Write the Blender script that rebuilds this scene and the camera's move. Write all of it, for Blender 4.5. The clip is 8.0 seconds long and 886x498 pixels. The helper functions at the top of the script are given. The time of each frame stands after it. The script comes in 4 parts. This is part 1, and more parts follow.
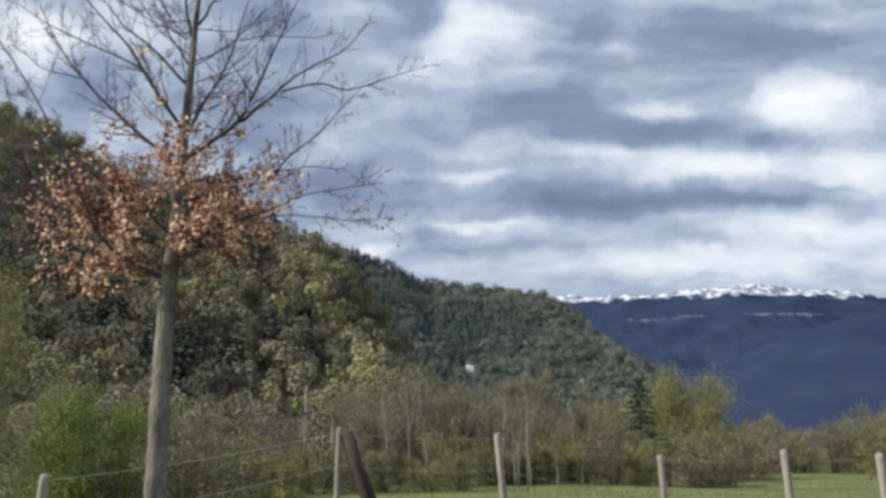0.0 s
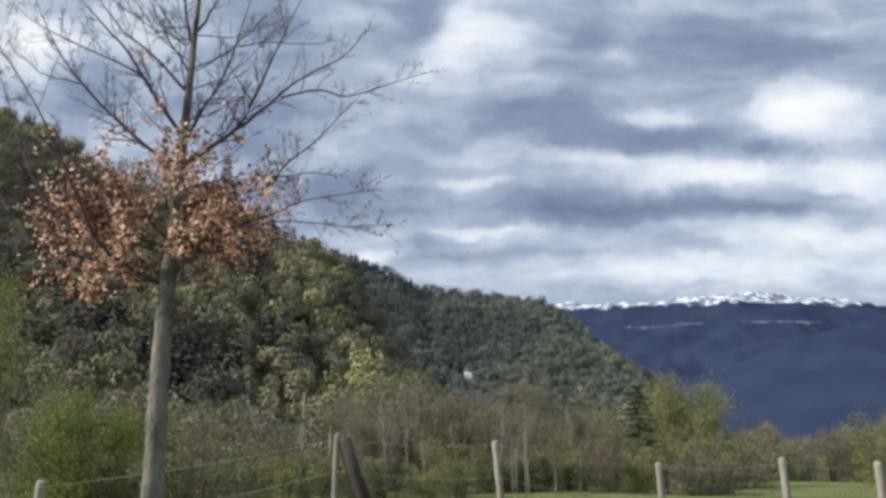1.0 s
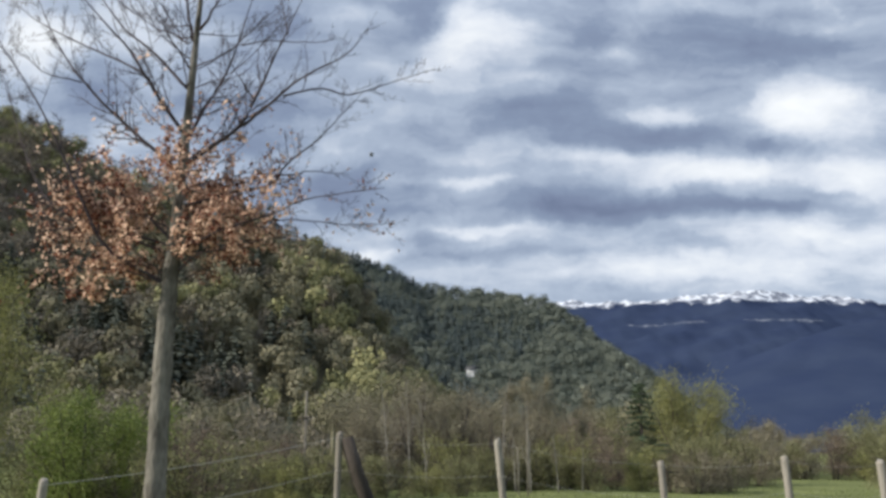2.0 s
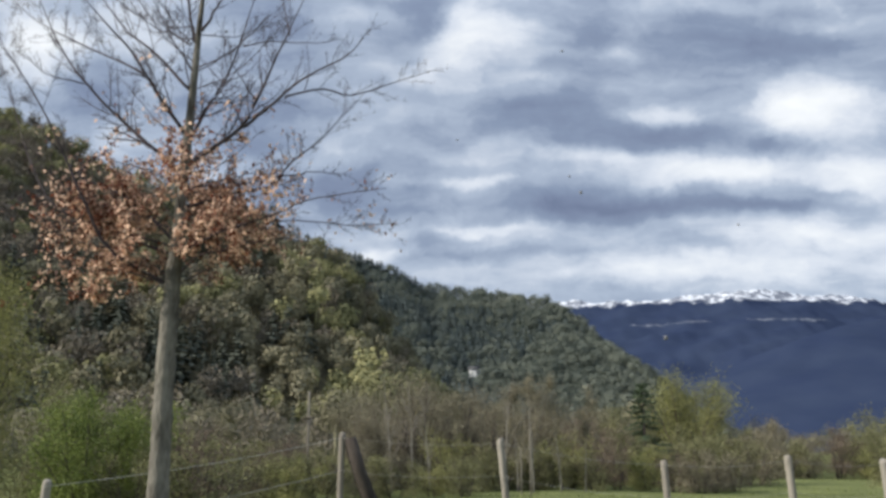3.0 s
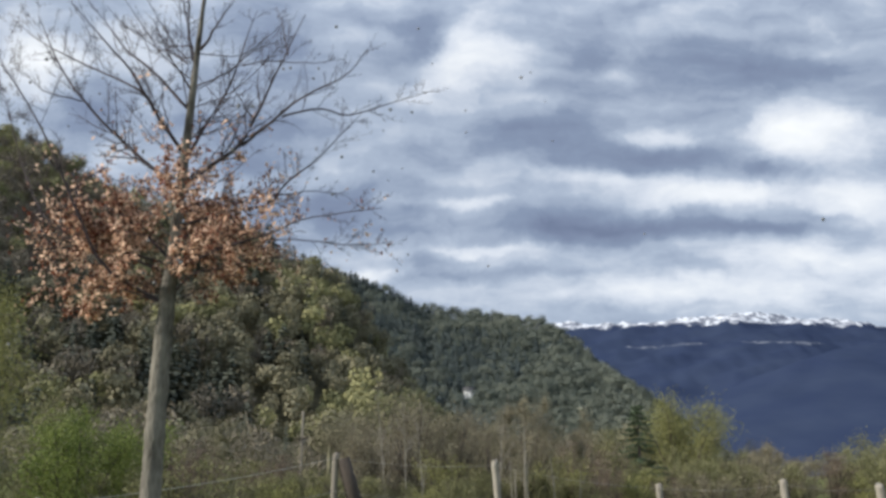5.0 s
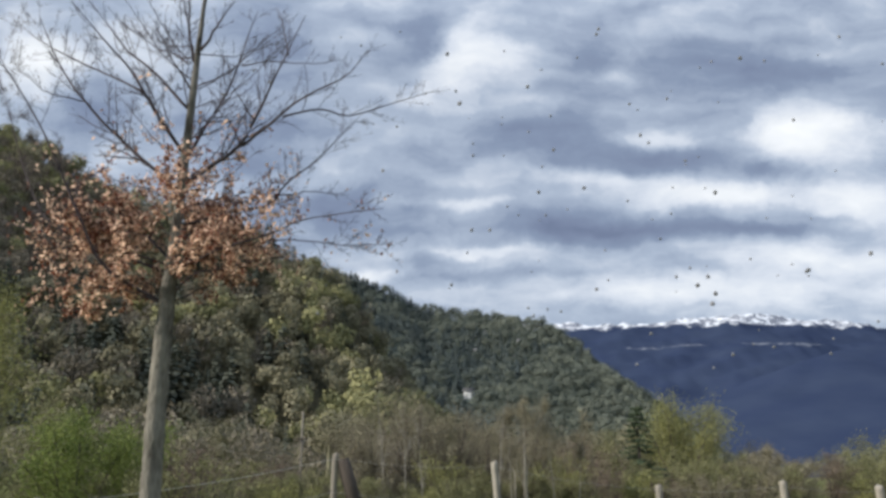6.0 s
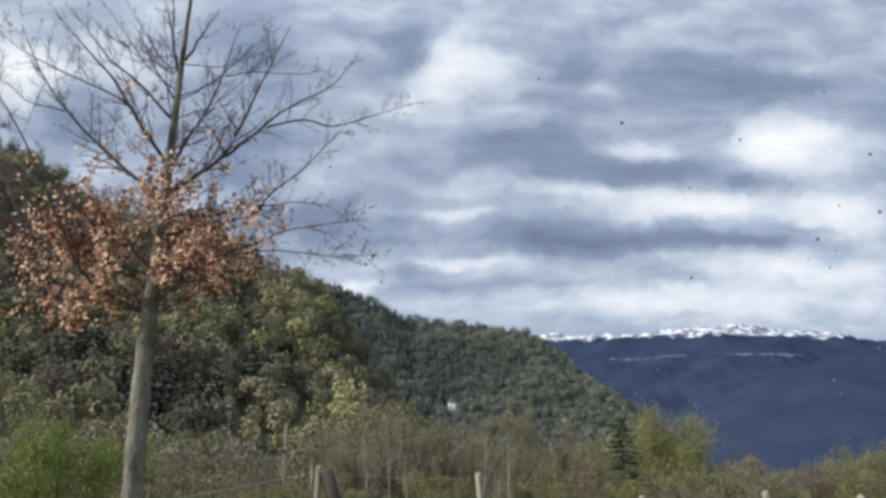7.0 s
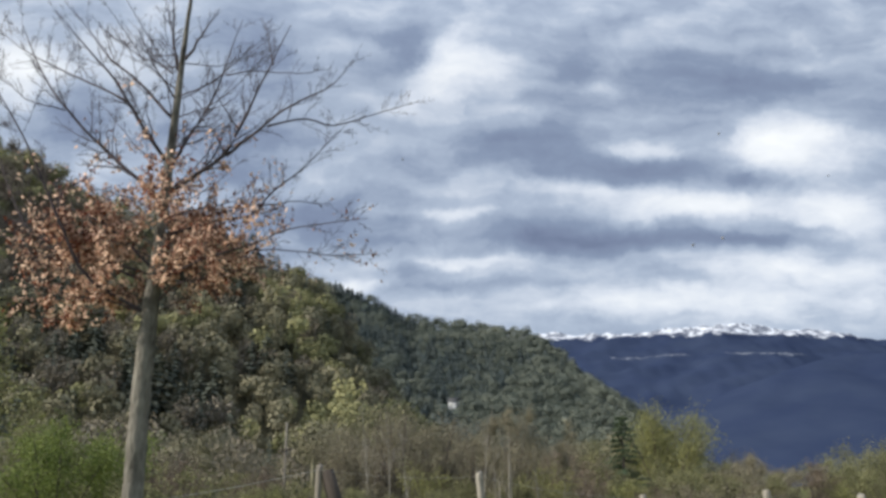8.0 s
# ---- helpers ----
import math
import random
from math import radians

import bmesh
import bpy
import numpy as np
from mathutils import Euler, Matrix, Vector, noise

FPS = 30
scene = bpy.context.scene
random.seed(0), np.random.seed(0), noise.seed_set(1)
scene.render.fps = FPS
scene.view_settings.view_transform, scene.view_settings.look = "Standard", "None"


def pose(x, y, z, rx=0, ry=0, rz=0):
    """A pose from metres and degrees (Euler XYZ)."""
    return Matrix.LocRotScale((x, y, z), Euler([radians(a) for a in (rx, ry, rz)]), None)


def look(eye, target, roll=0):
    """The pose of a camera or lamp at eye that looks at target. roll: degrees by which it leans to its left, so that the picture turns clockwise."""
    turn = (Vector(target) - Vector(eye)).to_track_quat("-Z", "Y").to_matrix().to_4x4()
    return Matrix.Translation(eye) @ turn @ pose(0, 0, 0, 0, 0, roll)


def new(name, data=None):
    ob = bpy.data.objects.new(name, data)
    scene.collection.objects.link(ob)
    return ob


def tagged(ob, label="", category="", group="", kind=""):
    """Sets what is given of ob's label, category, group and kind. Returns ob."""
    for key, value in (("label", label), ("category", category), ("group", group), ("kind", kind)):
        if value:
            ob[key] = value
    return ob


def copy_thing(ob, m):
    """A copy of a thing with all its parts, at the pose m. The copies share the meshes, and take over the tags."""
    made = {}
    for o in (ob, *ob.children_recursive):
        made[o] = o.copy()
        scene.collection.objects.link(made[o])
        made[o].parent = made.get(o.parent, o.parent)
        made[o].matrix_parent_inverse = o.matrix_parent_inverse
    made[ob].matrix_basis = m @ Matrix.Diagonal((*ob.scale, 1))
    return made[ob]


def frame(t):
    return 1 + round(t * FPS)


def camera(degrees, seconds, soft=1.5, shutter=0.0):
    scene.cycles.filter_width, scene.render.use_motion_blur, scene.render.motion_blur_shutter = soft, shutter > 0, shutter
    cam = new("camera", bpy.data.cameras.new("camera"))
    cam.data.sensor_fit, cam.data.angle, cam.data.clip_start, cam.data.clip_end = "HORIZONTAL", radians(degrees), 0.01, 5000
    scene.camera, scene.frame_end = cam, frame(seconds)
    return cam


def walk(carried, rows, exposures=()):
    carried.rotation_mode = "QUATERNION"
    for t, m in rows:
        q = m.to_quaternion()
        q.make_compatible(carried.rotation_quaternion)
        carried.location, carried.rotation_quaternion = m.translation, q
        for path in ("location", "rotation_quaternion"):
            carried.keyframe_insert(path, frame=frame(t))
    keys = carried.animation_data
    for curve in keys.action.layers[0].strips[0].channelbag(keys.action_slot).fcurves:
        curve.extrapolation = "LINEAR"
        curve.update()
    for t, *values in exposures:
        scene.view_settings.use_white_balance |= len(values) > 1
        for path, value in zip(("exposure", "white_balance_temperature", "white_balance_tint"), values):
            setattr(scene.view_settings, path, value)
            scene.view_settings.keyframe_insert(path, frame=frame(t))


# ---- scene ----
cam = camera(55.19, 8.0, soft=3.2)
walk(cam, [
    (0, pose(0, 0, 1.5, 103.098, 0.000, 0.000)),
    (0.5, pose(0, 0, 1.5, 103.312, 0.015, -0.107)),
    (1, pose(0, 0, 1.5, 103.542, -0.161, -0.141)),
    (1.5, pose(0, 0, 1.5, 103.530, -0.209, 0.029)),
    (1.7, pose(0, 0, 1.5, 103.460, -0.190, 0.015)),
    (2.8, pose(0, 0, 1.5, 103.420, -0.050, 0.120)),
    (3, pose(0, 0, 1.5, 103.447, -0.035, 0.186)),
    (3.5, pose(0, 0, 1.5, 103.591, -0.118, 0.138)),
    (4, pose(0, 0, 1.5, 103.757, -0.310, -0.022)),
    (4.5, pose(0, 0, 1.5, 104.557, -0.357, -0.275)),
    (4.7, pose(0, 0, 1.5, 104.815, -0.380, -0.265)),
    (5.8, pose(0, 0, 1.5, 104.800, -0.520, -0.030)),
    (6, pose(0, 0, 1.5, 104.863, -0.537, -0.223)),
    (6.5, pose(0, 0, 1.5, 105.315, -0.465, -0.842)),
    (7, pose(0, 0, 1.5, 105.600, -0.315, -1.255)),
    (7.5, pose(0, 0, 1.5, 105.590, -0.262, -1.465)),
    (8, pose(0, 0, 1.5, 105.541, -0.315, -1.228)),
], exposures=[(0, 0.0), (8, 0.0)])

# ---- light ----
SUN_ELEVATION, SUN_BEARING = 30.0, -104.0   # degrees; bearing clockwise from +y


def link(tree, a, b):
    tree.links.new(a, b)


def math_node(tree, op, a, b=None, c=None):
    n = tree.nodes.new("ShaderNodeMath")
    n.operation = op
    for i, v in enumerate((a, b, c)):
        if v is None:
            continue
        if isinstance(v, (int, float)):
            n.inputs[i].default_value = v
        else:
            link(tree, v, n.inputs[i])
    return n.outputs[0]


# cloud banks ahead: side and height slopes, half width, half height, strength
BRIGHT_BANKS = [
    (0.461, 0.426, 0.068, 0.037, 1.1), (0.281, 0.414, 0.043, 0.012, 0.45), (0.030, 0.517, 0.062, 0.044, 0.65), (0.222, 0.499, 0.051, 0.012, 0.3),
    (0.475, 0.535, 0.066, 0.012, 0.3), (0.177, 0.363, 0.092, 0.010, 0.45), (0.316, 0.343, 0.140, 0.015, 0.7), (0.518, 0.339, 0.056, 0.028, 0.6),
    (0.013, 0.326, 0.056, 0.007, 0.45), (0.013, 0.263, 0.110, 0.007, 0.45), (0.440, 0.259, 0.117, 0.020, 0.6), (0.320, 0.216, 0.239, 0.018, 0.5),
    (-0.524, 0.514, 0.054, 0.044, 0.75), (-0.097, 0.237, 0.034, 0.008, 0.6), (-0.044, 0.467, 0.050, 0.020, 0.35), (-0.387, 0.522, 0.066, 0.048, 0.3),
]
DARK_BANKS = [
    (-0.035, 0.552, 0.033, 0.031, -0.6), (0.392, 0.508, 0.146, 0.046, -0.45), (0.183, 0.526, 0.051, 0.057, -0.3), (0.099, 0.422, 0.086, 0.026, -0.5),
    (0.217, 0.389, 0.142, 0.020, -0.5), (0.412, 0.372, 0.064, 0.013, -0.35), (0.197, 0.294, 0.132, 0.020, -0.8), (0.405, 0.299, 0.104, 0.010, -0.4),
    (0.058, 0.235, 0.103, 0.008, -0.3), (-0.216, 0.302, 0.042, 0.029, -0.45), (-0.098, 0.316, 0.077, 0.031, -0.5), (-0.451, 0.436, 0.043, 0.039, -0.35),
    (0.481, 0.316, 0.042, 0.007, -0.3), (-0.220, 0.530, 0.088, 0.048, -0.35), (-0.235, 0.405, 0.071, 0.042, -0.4), (-0.159, 0.443, 0.043, 0.031, -0.2),
]


def make_world():
    world = bpy.data.worlds.new("sky")
    scene.world = world
    world.use_nodes = True
    tree = world.node_tree
    tree.nodes.clear()
    out = tree.nodes.new("ShaderNodeOutputWorld")
    sky = tree.nodes.new("ShaderNodeTexSky")
    sky.sky_type, sky.sun_disc = "NISHITA", False
    sky.sun_elevation, sky.sun_rotation = radians(SUN_ELEVATION), radians(SUN_BEARING)
    clear = tree.nodes.new("ShaderNodeBackground")
    clear.inputs[1].default_value = 0.10
    link(tree, sky.outputs[0], clear.inputs[0])
    coords = tree.nodes.new("ShaderNodeTexCoord")
    sep = tree.nodes.new("ShaderNodeSeparateXYZ")
    link(tree, coords.outputs["Generated"], sep.inputs[0])
    dx, dy, dz = sep.outputs
    # the cloud deck is a flat layer overhead
    up = math_node(tree, "ADD", math_node(tree, "MAXIMUM", dz, 0.0), 0.10)
    px, py = math_node(tree, "DIVIDE", dx, up), math_node(tree, "DIVIDE", dy, up)
    deck = tree.nodes.new("ShaderNodeCombineXYZ")
    link(tree, px, deck.inputs[0])
    link(tree, py, deck.inputs[1])

    def fbm(scale, detail, rough, distort, vector=None):
        n = tree.nodes.new("ShaderNodeTexNoise")
        n.inputs["Scale"].default_value, n.inputs["Detail"].default_value = scale, detail
        n.inputs["Roughness"].default_value, n.inputs["Distortion"].default_value = rough, distort
        link(tree, vector or deck.outputs[0], n.inputs["Vector"])
        return n.outputs
    large = fbm(0.9, 5, 0.52, 0.2)[0]
    small = fbm(3.2, 5, 0.55, 0.0)[0]
    # the banks, with ragged edges
    fwd = math_node(tree, "MAXIMUM", dy, 0.05)
    warp = fbm(10.0, 9, 0.60, 0.0, coords.outputs["Generated"])
    wsep = tree.nodes.new("ShaderNodeSeparateColor")
    link(tree, warp[1], wsep.inputs[0])
    u = math_node(tree, "MULTIPLY_ADD", math_node(tree, "SUBTRACT", wsep.outputs[0], 0.5), 0.15, math_node(tree, "DIVIDE", dx, fwd))
    w = math_node(tree, "MULTIPLY_ADD", math_node(tree, "SUBTRACT", wsep.outputs[1], 0.5), 0.055, math_node(tree, "DIVIDE", dz, fwd))
    total = None
    for bu, bw, ba, bb, amp in BRIGHT_BANKS + DARK_BANKS:
        a = math_node(tree, "MULTIPLY", math_node(tree, "SUBTRACT", u, bu), 1 / ba)
        b = math_node(tree, "MULTIPLY", math_node(tree, "SUBTRACT", w, bw), 1 / bb)
        q = math_node(tree, "ADD", math_node(tree, "MULTIPLY", a, a), math_node(tree, "MULTIPLY", b, b))
        g = math_node(tree, "MULTIPLY", math_node(tree, "EXPONENT", math_node(tree, "MULTIPLY", q, -1.0)), amp)
        total = g if total is None else math_node(tree, "ADD", total, g)
    # long billows, flattened towards the horizon
    billow = tree.nodes.new("ShaderNodeCombineXYZ")
    link(tree, math_node(tree, "MULTIPLY", u, 6.0), billow.inputs[0])
    link(tree, math_node(tree, "MULTIPLY", w, 13.0), billow.inputs[1])
    puff = fbm(1.7, 9, 0.56, 0.0, billow.outputs[0])[0]
    streak = tree.nodes.new("ShaderNodeCombineXYZ")
    link(tree, math_node(tree, "MULTIPLY", u, 9.0), streak.inputs[0])
    link(tree, math_node(tree, "MULTIPLY", w, 34.0), streak.inputs[1])
    thin = fbm(1.0, 5, 0.50, 0.0, streak.outputs[0])[0]
    total = math_node(tree, "MULTIPLY", total, math_node(tree, "MULTIPLY_ADD", small, 1.1, 0.45))
    v = math_node(tree, "MULTIPLY_ADD", total, 0.64, 0.48)
    v = math_node(tree, "MULTIPLY_ADD", math_node(tree, "SUBTRACT", thin, 0.5), 0.24, v)
    v = math_node(tree, "MULTIPLY_ADD", math_node(tree, "SUBTRACT", large, 0.5), 0.35, v)
    v = math_node(tree, "MULTIPLY_ADD", math_node(tree, "SUBTRACT", small, 0.5), 0.30, v)
    v = math_node(tree, "MULTIPLY_ADD", math_node(tree, "SUBTRACT", puff, 0.5), 0.70, v)
    v = math_node(tree, "MULTIPLY_ADD", v, 0.78, 0.105)
    ramp = tree.nodes.new("ShaderNodeValToRGB")
    stops = [(0.0, (0.16, 0.20, 0.31)), (0.14, (0.20, 0.245, 0.37)), (0.32, (0.265, 0.33, 0.465)), (0.495, (0.455, 0.535, 0.67)), (0.66, (0.74, 0.80, 0.90)), (0.82, (0.92, 0.96, 1.01)), (1.0, (1.05, 1.08, 1.12))]
    while len(ramp.color_ramp.elements) < len(stops):
        ramp.color_ramp.elements.new(0.5)
    for e, (p, c) in zip(ramp.color_ramp.elements, stops):
        e.position, e.color = p, (*c, 1)
    link(tree, v, ramp.inputs[0])
    cloud = tree.nodes.new("ShaderNodeBackground")
    cloud.inputs[1].default_value = 1.0
    link(tree, ramp.outputs[0], cloud.inputs[0])
    # an overcast sky is brightest overhead
    lift = math_node(tree, "MAXIMUM", math_node(tree, "MULTIPLY", math_node(tree, "MULTIPLY_ADD", dz, 2.0, 1.0), 1 / 1.9), 1.0)
    link(tree, lift, cloud.inputs[1])
    mix = tree.nodes.new("ShaderNodeMixShader")
    mix.inputs[0].default_value = 0.92
    link(tree, clear.outputs[0], mix.inputs[1])
    link(tree, cloud.outputs[0], mix.inputs[2])
    link(tree, mix.outputs[0], out.inputs[0])


make_world()
sun_data = bpy.data.lights.new("sun", "SUN")
sun_data.energy, sun_data.angle, sun_data.color = 5.0, radians(2.0), (1.0, 0.94, 0.84)
sun = new("sun", sun_data)
_b, _e = radians(SUN_BEARING), radians(SUN_ELEVATION)
sun.matrix_world = look((0, 0, 0), (-math.sin(_b) * math.cos(_e), -math.cos(_b) * math.cos(_e), -math.sin(_e)))


# ---- materials ----
def material(name, low, high, scale=4.0, rough=0.85, bump=0.3, fine=30.0, island=0.0, stretch=(1, 1, 1), translucent=0.0, metallic=0.0, patch=0.0, patch_scale=0.03):
    """Base colour from low to high by two scales of noise, with relief; island: how much separate pieces differ;
    patch: broad patches in world space."""
    m = bpy.data.materials.new(name)
    m.use_nodes = True
    tree = m.node_tree
    bsdf = tree.nodes["Principled BSDF"]
    co = tree.nodes.new("ShaderNodeTexCoord")
    mp = tree.nodes.new("ShaderNodeMapping")
    mp.inputs["Scale"].default_value = stretch
    link(tree, co.outputs["Object"], mp.inputs[0])

    def tex(s, detail=5):
        n = tree.nodes.new("ShaderNodeTexNoise")
        n.inputs["Scale"].default_value, n.inputs["Detail"].default_value = s, detail
        link(tree, mp.outputs[0], n.inputs["Vector"])
        return n.outputs[0]
    a, b = tex(scale), tex(fine)
    v = math_node(tree, "MULTIPLY_ADD", math_node(tree, "SUBTRACT", a, 0.5), 1.9, 0.5)
    v = math_node(tree, "MULTIPLY_ADD", math_node(tree, "SUBTRACT", b, 0.5), 0.9, v)
    if island:
        geo = tree.nodes.new("ShaderNodeNewGeometry")
        v = math_node(tree, "MULTIPLY_ADD", math_node(tree, "SUBTRACT", geo.outputs["Random Per Island"], 0.5), island, v)
    if patch:
        v = math_node(tree, "MULTIPLY_ADD", math_node(tree, "SUBTRACT", tex(patch_scale, 3), 0.5), patch, v)
    mix = tree.nodes.new("ShaderNodeMix")
    mix.data_type = "RGBA"
    mix.clamp_factor = True
    link(tree, v, mix.inputs["Factor"])
    mix.inputs["A"].default_value, mix.inputs["B"].default_value = (*low, 1), (*high, 1)
    link(tree, mix.outputs["Result"], bsdf.inputs["Base Color"])
    bsdf.inputs["Roughness"].default_value, bsdf.inputs["Metallic"].default_value = rough, metallic
    bsdf.inputs["Specular IOR Level"].default_value = 0.25
    if bump:
        bn = tree.nodes.new("ShaderNodeBump")
        bn.inputs["Strength"].default_value = bump
        bn.inputs["Distance"].default_value = 0.02
        link(tree, b, bn.inputs["Height"])
        link(tree, bn.outputs[0], bsdf.inputs["Normal"])
    if translucent:
        tr = tree.nodes.new("ShaderNodeBsdfTranslucent")
        link(tree, mix.outputs["Result"], tr.inputs[0])
        ms = tree.nodes.new("ShaderNodeMixShader")
        ms.inputs[0].default_value = translucent
        link(tree, bsdf.outputs[0], ms.inputs[1])
        link(tree, tr.outputs[0], ms.inputs[2])
        link(tree, ms.outputs[0], tree.nodes["Material Output"].inputs[0])
    return m


BARK = material("bark", (0.034, 0.029, 0.024), (0.28, 0.26, 0.22), 7, 0.9, 0.8, 40, stretch=(1, 1, 0.35))
TWIG = material("twig_bark", (0.038, 0.031, 0.035), (0.105, 0.080, 0.085), 6, 0.85, 0.2, 50)
COPPER = material("copper_leaf", (0.18, 0.062, 0.037), (0.95, 0.68, 0.51), 1.5, 0.55, 0.0, 20, island=1.7, translucent=0.55)
POST_WOOD = material("post_wood", (0.17, 0.15, 0.125), (0.36, 0.33, 0.28), 5, 0.9, 0.5, 45, stretch=(1, 1, 0.12))
DARK_WOOD = material("dark_wood", (0.03, 0.025, 0.022), (0.075, 0.062, 0.052), 5, 0.9, 0.5, 45, stretch=(1, 1, 0.2))
WIRE = material("wire", (0.34, 0.33, 0.30), (0.58, 0.56, 0.52), 20, 0.6, 0.0, 60)
GRASS = material("meadow", (0.10, 0.118, 0.05), (0.205, 0.222, 0.095), 0.35, 0.95, 0.4, 9)
GRASS.node_tree.nodes["Principled BSDF"].inputs["Specular IOR Level"].default_value = 0.0
BLADE = material("grass_blade", (0.12, 0.16, 0.05), (0.28, 0.31, 0.11), 0.4, 0.8, 0.0, 9, island=0.9, translucent=0.3)
FLOOR = material("forest_floor", (0.05, 0.048, 0.028), (0.12, 0.105, 0.06), 0.05, 1.0, 0.0, 0.4)
SLOPE = material("far_slope", (0.05, 0.065, 0.055), (0.10, 0.115, 0.09), 0.02, 1.0, 0.0, 0.1)
SPRING = material("spring_leaf", (0.09, 0.13, 0.032), (0.30, 0.345, 0.10), 0.7, 0.7, 0.0, 8, island=0.9, translucent=0.3)
OLIVE = material("olive_leaf", (0.12, 0.125, 0.058), (0.33, 0.318, 0.165), 0.6, 0.8, 0.0, 8, island=0.9, translucent=0.3)
BUD = material("bud_twig", (0.145, 0.130, 0.088), (0.34, 0.305, 0.21), 0.8, 0.9, 0.0, 9, island=0.9, translucent=0.2)
RUST = material("rust_bud", (0.14, 0.11, 0.085), (0.28, 0.225, 0.165), 0.8, 0.9, 0.0, 9, island=0.8, translucent=0.2)
YELLOW = material("yellow_leaf", (0.17, 0.175, 0.065), (0.40, 0.39, 0.16), 0.7, 0.7, 0.0, 8, island=0.8, translucent=0.3)
NEEDLE = material("needle", (0.055, 0.085, 0.048), (0.13, 0.17, 0.095), 0.8, 0.8, 0.0, 8, island=0.8)
PALE = material("pale_bark", (0.19, 0.172, 0.145), (0.36, 0.335, 0.29), 3, 0.9, 0.2, 30)
W_SPRING = material("wood_spring", (0.145, 0.15, 0.072), (0.41, 0.395, 0.20), 0.06, 0.9, 0.0, 0.6, island=0.22, translucent=0.08, patch=2.0, patch_scale=0.075)
W_OLIVE = material("wood_olive", (0.115, 0.109, 0.07), (0.35, 0.325, 0.215), 0.06, 0.9, 0.0, 0.6, island=0.22, translucent=0.08, patch=2.0, patch_scale=0.075)
W_BARE = material("wood_bare", (0.16, 0.142, 0.11), (0.34, 0.30, 0.235), 0.06, 0.9, 0.0, 0.6, island=0.7)
W_FIR = material("wood_fir", (0.065, 0.076, 0.062), (0.135, 0.147, 0.11), 0.06, 0.9, 0.0, 0.6, island=0.4, patch=1.0, patch_scale=0.08)
# the spur's trees: base colours paled and blued to carry the distance haze
M_FIR = material("hazed_slope_fir", (0.10, 0.130, 0.135), (0.175, 0.205, 0.190), 0.03, 0.95, 0.0, 0.3, island=0.4, patch=1.2, patch_scale=0.03)
M_LEAF = material("hazed_slope_leaf", (0.11, 0.130, 0.11), (0.205, 0.225, 0.18), 0.03, 0.95, 0.0, 0.3, island=0.2, patch=1.2, patch_scale=0.03)
WHITE_WALL = material("white_wall", (0.6, 0.6, 0.58), (0.8, 0.8, 0.77), 0.5, 0.9, 0.0, 4)
ROOF = material("slate_roof", (0.05, 0.05, 0.055), (0.1, 0.1, 0.1), 0.5, 0.8, 0.0, 4)
FLAKE = material("pale_flake", (0.13, 0.13, 0.14), (0.26, 0.26, 0.27), 3, 0.8, 0.0, 20)


